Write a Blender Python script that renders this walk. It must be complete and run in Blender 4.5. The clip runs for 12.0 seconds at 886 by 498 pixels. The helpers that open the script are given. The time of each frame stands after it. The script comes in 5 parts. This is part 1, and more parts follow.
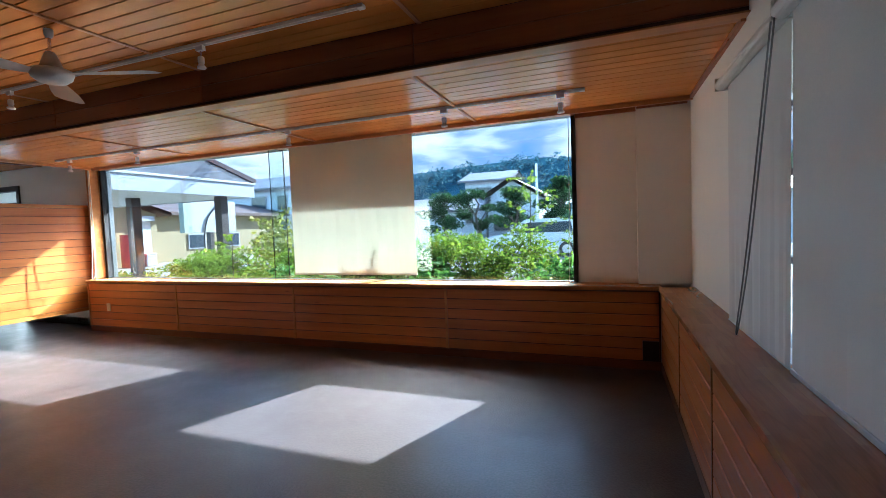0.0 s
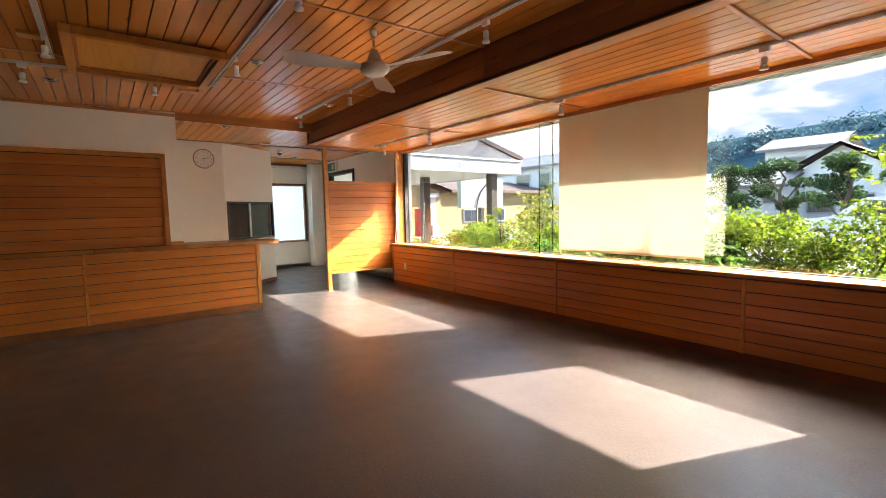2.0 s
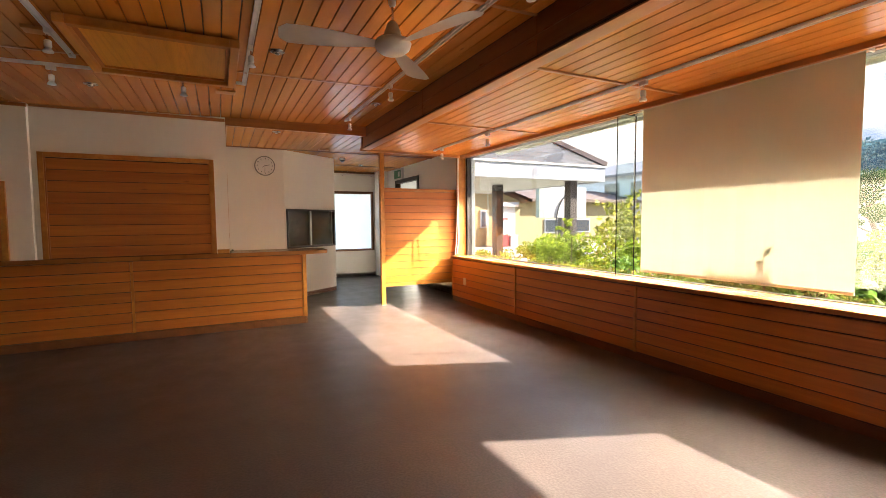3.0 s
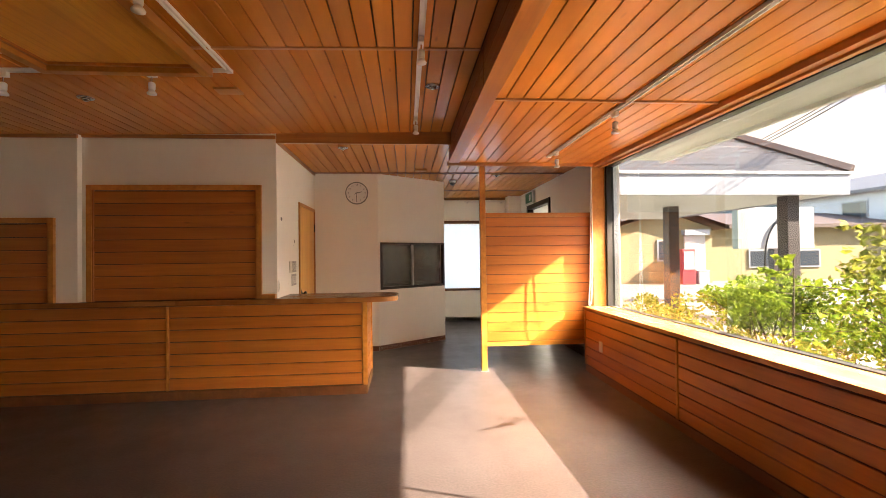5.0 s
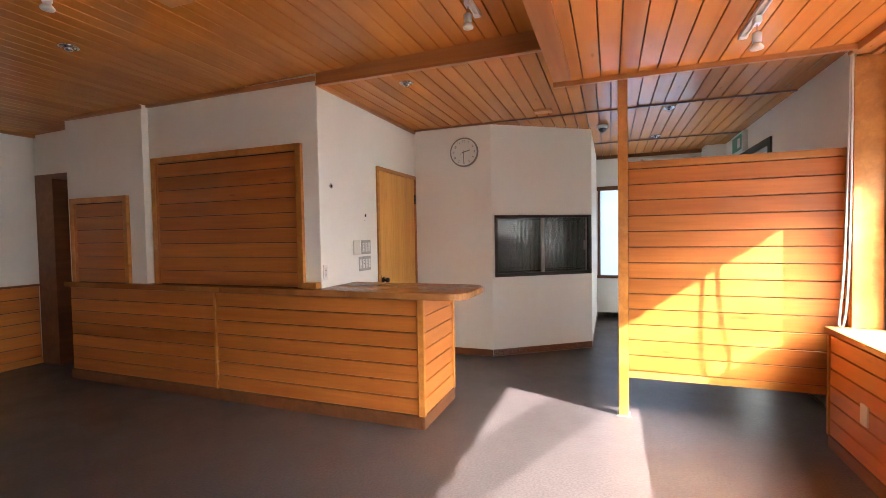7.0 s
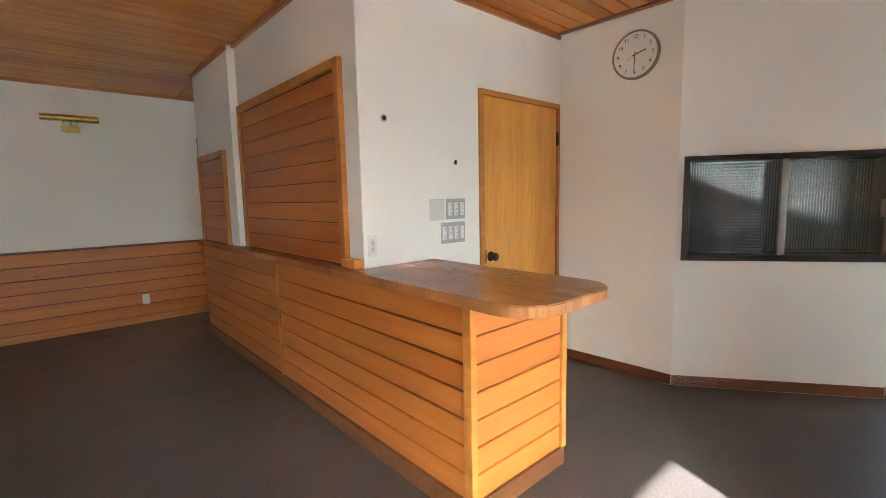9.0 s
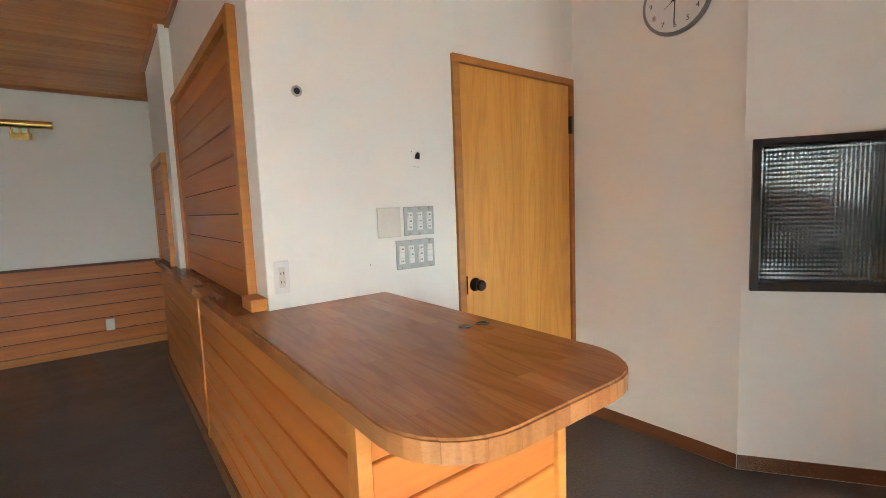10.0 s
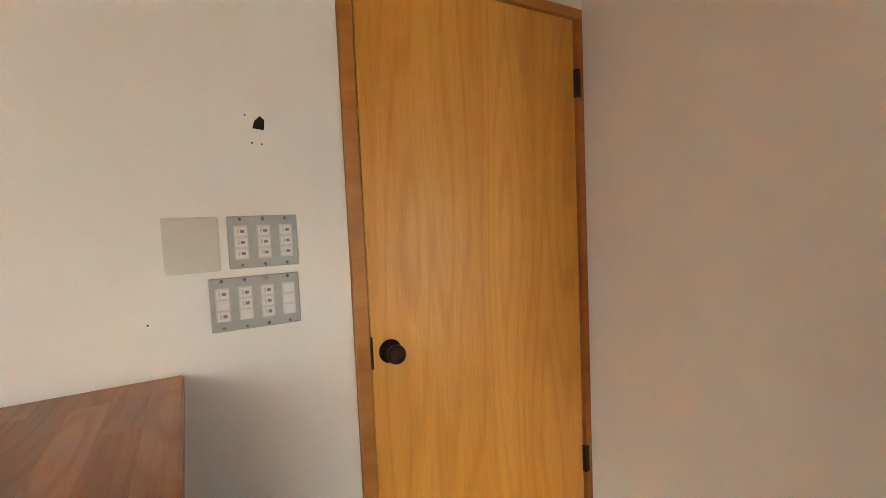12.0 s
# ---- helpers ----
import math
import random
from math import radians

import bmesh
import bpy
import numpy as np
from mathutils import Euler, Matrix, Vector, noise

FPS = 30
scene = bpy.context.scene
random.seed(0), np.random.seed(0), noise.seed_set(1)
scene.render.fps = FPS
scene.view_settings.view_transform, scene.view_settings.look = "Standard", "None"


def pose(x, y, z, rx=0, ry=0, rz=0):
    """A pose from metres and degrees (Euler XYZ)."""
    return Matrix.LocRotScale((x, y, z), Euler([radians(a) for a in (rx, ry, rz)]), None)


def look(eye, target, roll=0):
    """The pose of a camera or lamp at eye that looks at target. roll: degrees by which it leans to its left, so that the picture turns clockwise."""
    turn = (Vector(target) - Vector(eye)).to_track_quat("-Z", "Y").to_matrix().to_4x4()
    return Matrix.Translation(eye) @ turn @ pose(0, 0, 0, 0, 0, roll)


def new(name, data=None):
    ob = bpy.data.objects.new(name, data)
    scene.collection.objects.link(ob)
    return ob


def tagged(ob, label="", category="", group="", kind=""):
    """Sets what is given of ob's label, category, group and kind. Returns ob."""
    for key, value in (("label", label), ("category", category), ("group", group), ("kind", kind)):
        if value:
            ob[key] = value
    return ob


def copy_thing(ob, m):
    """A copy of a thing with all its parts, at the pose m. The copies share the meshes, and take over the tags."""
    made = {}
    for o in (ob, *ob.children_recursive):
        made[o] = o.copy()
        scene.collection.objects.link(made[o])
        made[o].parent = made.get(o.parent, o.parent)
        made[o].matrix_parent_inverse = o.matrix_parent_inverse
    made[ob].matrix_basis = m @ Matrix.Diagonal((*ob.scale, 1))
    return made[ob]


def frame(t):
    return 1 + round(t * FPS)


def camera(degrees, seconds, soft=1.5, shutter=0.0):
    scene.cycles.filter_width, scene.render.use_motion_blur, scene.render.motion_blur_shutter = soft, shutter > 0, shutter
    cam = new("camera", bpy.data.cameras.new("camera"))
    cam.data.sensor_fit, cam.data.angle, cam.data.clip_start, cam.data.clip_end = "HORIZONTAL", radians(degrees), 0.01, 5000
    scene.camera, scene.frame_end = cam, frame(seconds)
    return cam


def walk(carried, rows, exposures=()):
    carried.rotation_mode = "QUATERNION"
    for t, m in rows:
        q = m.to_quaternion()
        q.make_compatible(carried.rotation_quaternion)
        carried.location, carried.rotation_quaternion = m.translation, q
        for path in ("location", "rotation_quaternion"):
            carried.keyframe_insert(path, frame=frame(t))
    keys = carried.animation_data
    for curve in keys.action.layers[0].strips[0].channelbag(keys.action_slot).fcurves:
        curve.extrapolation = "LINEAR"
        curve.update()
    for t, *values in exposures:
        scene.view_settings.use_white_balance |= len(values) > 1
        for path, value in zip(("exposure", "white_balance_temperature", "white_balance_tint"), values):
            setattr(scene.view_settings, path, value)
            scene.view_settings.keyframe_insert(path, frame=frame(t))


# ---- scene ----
cam = camera(89.6, 12.0, soft=0.8)
PATH = [
    (0, (-0.162, 0.191, 1.334), (-0.863, 2.061, 1.227), -2.2),
    (0.5, (-0.201, 0.271, 1.314), (-1.379, 1.883, 1.193), -1.2),
    (1, (-0.215, 0.249, 1.321), (-1.606, 1.68, 1.202), -1.4),
    (1.5, (-0.271, 0.206, 1.313), (-1.76, 1.534, 1.168), -1.4),
    (2, (-0.354, 0.308, 1.292), (-1.942, 1.512, 1.122), -1.2),
    (2.5, (-0.491, 0.654, 1.305), (-2.184, 1.706, 1.143), -0.9),
    (3, (-0.762, 0.996, 1.3), (-2.548, 1.887, 1.176), -0.5),
    (3.2, (-0.878, 1.144, 1.315), (-2.7, 1.962, 1.211), -0.3),
    (4.8, (-2.159, 2.21, 1.323), (-4.143, 2.463, 1.33), -1.5),
    (5, (-2.26, 2.363, 1.35), (-4.253, 2.527, 1.374), -0.7),
    (5.5, (-2.677, 2.56, 1.374), (-4.676, 2.506, 1.396), -0.6),
    (6, (-3.06, 2.768, 1.351), (-5.041, 2.499, 1.357), -0.8),
    (6.5, (-3.459, 3.001, 1.338), (-5.401, 2.523, 1.309), -1.0),
    (7, (-3.916, 3.159, 1.335), (-5.788, 2.458, 1.269), -1.0),
    (7.5, (-4.345, 3.293, 1.335), (-6.113, 2.365, 1.22), -0.9),
    (7.7, (-4.514, 3.312, 1.322), (-6.224, 2.285, 1.181), -0.7),
    (9.3, (-5.763, 3.01, 1.298), (-7.027, 1.477, 1.069), -1.7),
    (9.5, (-5.931, 2.926, 1.29), (-7.167, 1.37, 1.068), -2.0),
    (10, (-6.317, 2.748, 1.293), (-7.52, 1.162, 1.101), -2.2),
    (10.5, (-6.658, 2.553, 1.305), (-7.818, 0.933, 1.131), -2.2),
    (11, (-6.967, 2.41, 1.297), (-8.068, 0.748, 1.14), -2.2),
    (11.5, (-7.191, 2.31, 1.309), (-8.243, 0.617, 1.145), -2.1),
    (12, (-7.276, 2.266, 1.262), (-8.27, 0.535, 1.137), -2.5),
]
EXPOSURES = [(0.0, 2.95, 4900, -2), (1.0, 3.25, 6000, 4), (2.5, 3.45, 7400, 10), (4.9, 3.3, 8100, 16), (5.5, 3.65, 8300, 16), (6.5, 3.55, 7000, 13), (7.5, 3.6, 5700, 10), (9.5, 3.9, 5700, -1), (10.3, 3.8, 5800, 0), (11.0, 3.55, 6000, 3), (12.0, 3.4, 6800, 6)]
walk(cam, [(t, look(eye, target, roll)) for t, eye, target, roll in PATH], EXPOSURES)
FAN_TURN, SKY_GLOW = 22.0, 0.25

# ---- light ----
SUN_WAY = Vector((0.40, 1.0, 0.714)).normalized()
world = bpy.data.worlds.new("sky")
scene.world = world
world.use_nodes = True
wn = world.node_tree.nodes
sky = wn.new("ShaderNodeTexSky")
sky.sky_type, sky.sun_disc = "NISHITA", False
sky.sun_elevation = math.asin(SUN_WAY.z)
sky.sun_rotation = math.atan2(SUN_WAY.x, SUN_WAY.y)
wn["Background"].inputs[1].default_value = 0.15
world.node_tree.links.new(sky.outputs[0], wn["Background"].inputs[0])
sun = new("sun", bpy.data.lights.new("sun", "SUN"))
sun.data.energy, sun.data.angle, sun.data.color = 5.0, radians(0.5), (1.0, 0.95, 0.88)
sun.matrix_world = look(SUN_WAY * 30, (0, 0, 0))



# ---- materials ----
def mat(name):
    m = bpy.data.materials.new(name)
    m.use_nodes = True
    nt = m.node_tree
    return m, nt, nt.nodes["Principled BSDF"]


def node(nt, kind, **values):
    n = nt.nodes.new(kind)
    for key, v in values.items():
        n.inputs[key.replace("_", " ")].default_value = v
    return n


def ramp(nt, fac, stops):
    r = nt.nodes.new("ShaderNodeValToRGB")
    e = r.color_ramp.elements
    while len(e) < len(stops):
        e.new(0.5)
    for el, (p, c) in zip(e, stops):
        el.position, el.color = p, (*c, 1)
    nt.links.new(fac, r.inputs[0])
    return r.outputs[0]


def mix(nt, a, b, fac, blend="MIX"):
    m = nt.nodes.new("ShaderNodeMix")
    m.data_type, m.blend_type = "RGBA", blend
    for sock, v in ((m.inputs[0], fac), (m.inputs[6], a), (m.inputs[7], b)):
        if isinstance(v, (int, float)):
            sock.default_value = v
        elif isinstance(v, tuple):
            sock.default_value = (*v, 1)
        else:
            nt.links.new(v, sock)
    return m.outputs[2]


def bump(nt, height, strength, dist, bsdf):
    b = node(nt, "ShaderNodeBump", Strength=strength, Distance=dist)
    nt.links.new(height, b.inputs["Height"])
    nt.links.new(b.outputs[0], bsdf.inputs["Normal"])


def math_node(nt, op, a, b):
    m = nt.nodes.new("ShaderNodeMath")
    m.operation = op
    for sock, v in zip(m.inputs, (a, b)):
        if isinstance(v, (int, float)):
            sock.default_value = v
        else:
            nt.links.new(v, sock)
    return m.outputs[0]


def wood(name, dark, light, rough=0.3, islands=False, spread=0.35, along=(0.55, 9, 9), knots=True, coat=0.0, grain=0.42):
    """Varnished boards, grain along the local x axis, each board of its own tone."""
    m, nt, bsdf = mat(name)
    co = nt.nodes.new("ShaderNodeTexCoord").outputs["Object"]
    if islands:
        rnd = nt.nodes.new("ShaderNodeNewGeometry").outputs["Random Per Island"]
    else:
        rnd = nt.nodes.new("ShaderNodeObjectInfo").outputs["Random"]
    shift = nt.nodes.new("ShaderNodeCombineXYZ")
    for i, k in enumerate((37.0, 11.0, 23.0)):
        nt.links.new(math_node(nt, "MULTIPLY", rnd, k), shift.inputs[i])
    add = nt.nodes.new("ShaderNodeVectorMath")
    nt.links.new(co, add.inputs[0])
    nt.links.new(shift.outputs[0], add.inputs[1])
    mp = nt.nodes.new("ShaderNodeMapping")
    mp.inputs["Scale"].default_value = along
    nt.links.new(add.outputs[0], mp.inputs[0])
    broad = node(nt, "ShaderNodeTexNoise", Scale=1.1, Detail=3.0, Distortion=0.6)
    nt.links.new(mp.outputs[0], broad.inputs["Vector"])
    rings = node(nt, "ShaderNodeTexNoise", Scale=5.0, Detail=5.0, Roughness=0.6, Distortion=0.3)
    nt.links.new(mp.outputs[0], rings.inputs["Vector"])
    mid = tuple(0.5 * (a + b) for a, b in zip(dark, light))
    col = ramp(nt, broad.outputs[0], [(0.3, dark), (0.52, mid), (0.72, light)])
    fine = ramp(nt, rings.outputs[0], [(0.35, (0.72, 0.68, 0.62)), (0.6, (1, 1, 1))])
    col = mix(nt, col, fine, grain, "MULTIPLY")
    tone = ramp(nt, rnd, [(0.0, (1 - spread, 1 - spread * 1.1, 1 - spread * 1.2)), (1.0, (1.08, 1.06, 1.02))])
    col = mix(nt, col, tone, 0.8, "MULTIPLY")
    if knots:
        vo = node(nt, "ShaderNodeTexVoronoi", Scale=1.0)
        mk = nt.nodes.new("ShaderNodeMapping")
        mk.inputs["Scale"].default_value = (1.7, 6.0, 6.0)
        nt.links.new(add.outputs[0], mk.inputs[0])
        nt.links.new(mk.outputs[0], vo.inputs["Vector"])
        k = ramp(nt, vo.outputs["Distance"], [(0.0, (0.25, 0.16, 0.1)), (0.075, (1, 1, 1))])
        col = mix(nt, col, k, 0.75, "MULTIPLY")
    nt.links.new(col, bsdf.inputs["Base Color"])
    rr = ramp(nt, rings.outputs[0], [(0.2, (rough * (1 - 0.5 * grain),) * 3), (0.8, (rough * (1 + 0.8 * grain),) * 3)])
    nt.links.new(rr, bsdf.inputs["Roughness"])
    bsdf.inputs["Coat Weight"].default_value = coat
    bsdf.inputs["Coat Roughness"].default_value = 0.12
    bump(nt, rings.outputs[0], 0.28 * grain, 0.003, bsdf)
    return m


def plain(name, color, rough=0.5, metal=0.0, vary=0.12, scale=6.0, bumps=0.0, spec=0.5):
    """A painted, moulded or metal surface with faint blotches and grain."""
    m, nt, bsdf = mat(name)
    co = nt.nodes.new("ShaderNodeTexCoord").outputs["Object"]
    a = node(nt, "ShaderNodeTexNoise", Scale=scale, Detail=4.0)
    b = node(nt, "ShaderNodeTexNoise", Scale=scale * 14, Detail=3.0)
    nt.links.new(co, a.inputs["Vector"])
    nt.links.new(co, b.inputs["Vector"])
    f = ramp(nt, a.outputs[0], [(0.3, (1 - vary,) * 3), (0.7, (1, 1, 1))])
    g = ramp(nt, b.outputs[0], [(0.3, (1 - vary * 0.5,) * 3), (0.7, (1, 1, 1))])
    nt.links.new(mix(nt, mix(nt, color, f, 1.0, "MULTIPLY"), g, 1.0, "MULTIPLY"), bsdf.inputs["Base Color"])
    bsdf.inputs["Roughness"].default_value, bsdf.inputs["Metallic"].default_value = rough, metal
    bsdf.inputs["Specular IOR Level"].default_value = spec
    if bumps:
        bump(nt, b.outputs[0], bumps, 0.004, bsdf)
    return m


def floor_material():
    m, nt, bsdf = mat("worn brown floor sheet")
    co = nt.nodes.new("ShaderNodeTexCoord").outputs["Object"]
    a = node(nt, "ShaderNodeTexNoise", Scale=0.8, Detail=6.0, Roughness=0.62)
    b = node(nt, "ShaderNodeTexNoise", Scale=75.0, Detail=3.0)
    c = node(nt, "ShaderNodeTexNoise", Scale=3.3, Detail=8.0, Roughness=0.7)
    for n in (a, b, c):
        nt.links.new(co, n.inputs["Vector"])
    col = ramp(nt, a.outputs[0], [(0.3, (0.058, 0.045, 0.042)), (0.7, (0.086, 0.069, 0.065))])
    col = mix(nt, col, ramp(nt, b.outputs[0], [(0.35, (0.6, 0.6, 0.6)), (0.65, (1.15, 1.15, 1.15))]), 0.8, "MULTIPLY")
    scuff = ramp(nt, c.outputs[0], [(0.68, (0, 0, 0)), (0.76, (1, 1, 1))])
    col = mix(nt, col, (0.12, 0.10, 0.09), math_node(nt, "MULTIPLY", scuff, 0.5))
    nt.links.new(col, bsdf.inputs["Base Color"])
    nt.links.new(ramp(nt, c.outputs[0], [(0.3, (0.29,) * 3), (0.75, (0.46,) * 3)]), bsdf.inputs["Roughness"])
    bump(nt, b.outputs[0], 0.35, 0.004, bsdf)
    return m


def glass(name, tint=(1, 1, 1), rough=0.0, ior=1.45):
    m, nt, bsdf = mat(name)
    bsdf.inputs["Base Color"].default_value = (*tint, 1)
    bsdf.inputs["Transmission Weight"].default_value = 1.0
    bsdf.inputs["Roughness"].default_value = rough
    bsdf.inputs["IOR"].default_value = ior
    return m


def fabric(name, color, through_light):
    m, nt, bsdf = mat(name)
    co = nt.nodes.new("ShaderNodeTexCoord").outputs["Object"]
    weave = node(nt, "ShaderNodeTexNoise", Scale=260.0, Detail=2.0)
    big = node(nt, "ShaderNodeTexNoise", Scale=2.0, Detail=3.0)
    nt.links.new(co, weave.inputs["Vector"])
    nt.links.new(co, big.inputs["Vector"])
    col = mix(nt, color, ramp(nt, weave.outputs[0], [(0.3, (0.88,) * 3), (0.7, (1, 1, 1))]), 1.0, "MULTIPLY")
    col = mix(nt, col, ramp(nt, big.outputs[0], [(0.3, (0.93,) * 3), (0.7, (1, 1, 1))]), 1.0, "MULTIPLY")
    nt.links.new(col, bsdf.inputs["Base Color"])
    bsdf.inputs["Roughness"].default_value = 0.9
    tr = nt.nodes.new("ShaderNodeBsdfTranslucent")
    nt.links.new(col, tr.inputs[0])
    ms = nt.nodes.new("ShaderNodeMixShader")
    ms.inputs[0].default_value = through_light
    nt.links.new(bsdf.outputs[0], ms.inputs[1])
    nt.links.new(tr.outputs[0], ms.inputs[2])
    nt.links.new(ms.outputs[0], nt.nodes["Material Output"].inputs[0])
    return m


def leaf_material(name, dark, light):
    m, nt, bsdf = mat(name)
    rnd = nt.nodes.new("ShaderNodeNewGeometry").outputs["Random Per Island"]
    col = ramp(nt, rnd, [(0.0, dark), (0.6, tuple(0.5 * (a + b) for a, b in zip(dark, light))), (1.0, light)])
    nt.links.new(col, bsdf.inputs["Base Color"])
    bsdf.inputs["Roughness"].default_value = 0.6
    bsdf.inputs["Specular IOR Level"].default_value = 0.15
    tr = nt.nodes.new("ShaderNodeBsdfTranslucent")
    nt.links.new(col, tr.inputs[0])
    ms = nt.nodes.new("ShaderNodeMixShader")
    ms.inputs[0].default_value = 0.45
    nt.links.new(bsdf.outputs[0], ms.inputs[1])
    nt.links.new(tr.outputs[0], ms.inputs[2])
    nt.links.new(ms.outputs[0], nt.nodes["Material Output"].inputs[0])
    return m


ORANGE_D, ORANGE_L = (0.47, 0.142, 0.022), (0.60, 0.205, 0.036)
M_PLANK = wood("varnished orange pine", ORANGE_D, ORANGE_L, 0.34, spread=0.2)
M_TRIM = wood("pine trim", (0.44, 0.165, 0.028), (0.62, 0.27, 0.055), 0.35, spread=0.2, knots=False)
M_SHUT = wood("reddish shutter boards", (0.42, 0.125, 0.022), (0.56, 0.190, 0.036), 0.35, spread=0.2)
M_CEIL = wood("glossy ceiling boards", (0.55, 0.195, 0.034), (0.66, 0.262, 0.052), 0.24, islands=True, spread=0.14, along=(0.35, 6, 6), grain=0.12)
# darker than the ceiling boards: the beam's shaded side is put into the colour
M_BEAM = wood("beam boards darkened for shade", (0.30, 0.090, 0.026), (0.42, 0.140, 0.040), 0.3)


def figure(nt, vec, rings, detail=1.0):
    """Arched growth rings: the contour lines of a stretched noise, 0 to 1."""
    n = node(nt, "ShaderNodeTexNoise", Scale=1.0, Detail=detail, Roughness=0.35)
    nt.links.new(vec, n.inputs["Vector"])
    w = math_node(nt, "SINE", math_node(nt, "MULTIPLY", n.outputs[0], rings), 0.0)
    return math_node(nt, "ADD", math_node(nt, "MULTIPLY", w, 0.5), 0.5)


def stave_material():
    """Laminated counter top: short staves along local x, worn varnish, dark rubbed patches."""
    m, nt, bsdf = mat("laminated counter top")
    co = nt.nodes.new("ShaderNodeTexCoord").outputs["Object"]
    br = node(nt, "ShaderNodeTexBrick", Scale=1.0)
    br.offset, br.inputs["Brick Width"].default_value, br.inputs["Row Height"].default_value = 0.37, 0.46, 0.062
    br.inputs["Mortar Size"].default_value = 0.0007
    br.inputs["Color1"].default_value, br.inputs["Color2"].default_value = (0.0, 0, 0, 1), (1, 1, 1, 1)
    br.inputs["Mortar"].default_value = (0.0, 0.0, 0.0, 1)
    nt.links.new(co, br.inputs["Vector"])
    shift = nt.nodes.new("ShaderNodeVectorMath")
    shift.operation = "MULTIPLY_ADD"
    nt.links.new(br.outputs["Color"], shift.inputs[0])
    shift.inputs[1].default_value = (7.0, 3.0, 5.0)
    nt.links.new(co, shift.inputs[2])

    def stretched(scale):
        mp = nt.nodes.new("ShaderNodeMapping")
        mp.inputs["Scale"].default_value = scale
        nt.links.new(shift.outputs[0], mp.inputs[0])
        return mp.outputs[0]
    rings = figure(nt, stretched((1.3, 9.0, 0.0)), 45.0)
    fibre = node(nt, "ShaderNodeTexNoise", Scale=3.0, Detail=5.0, Roughness=0.65)
    nt.links.new(stretched((3.0, 60.0, 60.0)), fibre.inputs["Vector"])
    p = node(nt, "ShaderNodeTexNoise", Scale=3.0, Detail=3.0)
    nt.links.new(co, p.inputs["Vector"])
    col = ramp(nt, br.outputs["Color"], [(0.0, (0.36, 0.152, 0.048)), (1.0, (0.50, 0.230, 0.078))])
    col = mix(nt, col, ramp(nt, rings, [(0.0, (0.50, 0.42, 0.34)), (0.35, (1, 1, 1))]), 0.28, "MULTIPLY")
    col = mix(nt, col, ramp(nt, fibre.outputs[0], [(0.36, (0.70, 0.64, 0.58)), (0.56, (1, 1, 1))]), 0.4, "MULTIPLY")
    col = mix(nt, col, ramp(nt, p.outputs[0], [(0.30, (1, 1, 1)), (0.75, (0.66, 0.61, 0.56))]), 0.6, "MULTIPLY")
    nt.links.new(col, bsdf.inputs["Base Color"])
    bsdf.inputs["Roughness"].default_value = 0.27
    return m


def veneer_material():
    """Honey veneer, grain along local x: faint arched figure, broad tone bands and fine pores."""
    m, nt, bsdf = mat("honey veneer door")
    co = nt.nodes.new("ShaderNodeTexCoord").outputs["Object"]

    def stretched(scale):
        mp = nt.nodes.new("ShaderNodeMapping")
        mp.inputs["Scale"].default_value = scale
        nt.links.new(co, mp.inputs[0])
        return mp.outputs[0]
    bands = node(nt, "ShaderNodeTexNoise", Scale=1.0, Detail=2.0)
    nt.links.new(stretched((0.25, 7.0, 1.0)), bands.inputs["Vector"])
    arch = figure(nt, stretched((0.5, 5.5, 0.0)), 70.0)
    pores = node(nt, "ShaderNodeTexNoise", Scale=3.0, Detail=4.0, Roughness=0.6)
    nt.links.new(stretched((2.5, 120.0, 30.0)), pores.inputs["Vector"])
    col = ramp(nt, bands.outputs[0], [(0.3, (0.68, 0.300, 0.046)), (0.7, (0.78, 0.385, 0.072))])
    col = mix(nt, col, ramp(nt, arch, [(0.0, (0.80, 0.70, 0.56)), (0.4, (1, 1, 1))]), 0.4, "MULTIPLY")
    col = mix(nt, col, ramp(nt, pores.outputs[0], [(0.36, (0.80, 0.74, 0.66)), (0.52, (1, 1, 1))]), 0.6, "MULTIPLY")
    nt.links.new(col, bsdf.inputs["Base Color"])
    bsdf.inputs["Roughness"].default_value = 0.34
    bump(nt, pores.outputs[0], 0.08, 0.002, bsdf)
    return m


M_TOP = stave_material()
M_SKIRT = wood("brown skirting", (0.17, 0.06, 0.022), (0.26, 0.10, 0.036), 0.4, knots=False)
M_DOOR = veneer_material()
# near-black colour stands for the shade in the gaps between boards
M_GROOVE = plain("groove wood with painted shade", (0.05, 0.016, 0.006), 0.6)
M_WALL = plain("off white plaster", (0.86, 0.84, 0.78), 0.75, vary=0.025, scale=1.2, bumps=0.15, spec=0.25)
M_FLOOR = floor_material()
# tint added to lower the brightness of the view; lamp light passes undimmed
M_GLASS = glass("glass tinted to dim outside", (0.60, 0.61, 0.61))
M_CLEAR = glass("clear glass edge", (0.80, 0.88, 0.85))
M_RIB = glass("ribbed office glass", (0.42, 0.52, 0.49), 0.10, 1.9)
M_BLIND = fabric("cream blind cloth", (0.84, 0.81, 0.60), 0.058)
M_BLIND2 = fabric("pale grey blind cloth", (0.78, 0.76, 0.72), 0.12)
M_WHITE = plain("white enamel", (0.78, 0.77, 0.74), 0.35, vary=0.05)
M_IVORY = plain("ivory plastic", (0.66, 0.63, 0.55), 0.4, vary=0.05)
M_BLACK = plain("black aluminium", (0.02, 0.018, 0.017), 0.35, vary=0.2)
M_DARKFRAME = plain("dark brown window frame", (0.035, 0.024, 0.02), 0.4, vary=0.2)
M_STEEL = plain("brushed steel plate", (0.46, 0.46, 0.44), 0.48, 0.9, vary=0.1, scale=30)
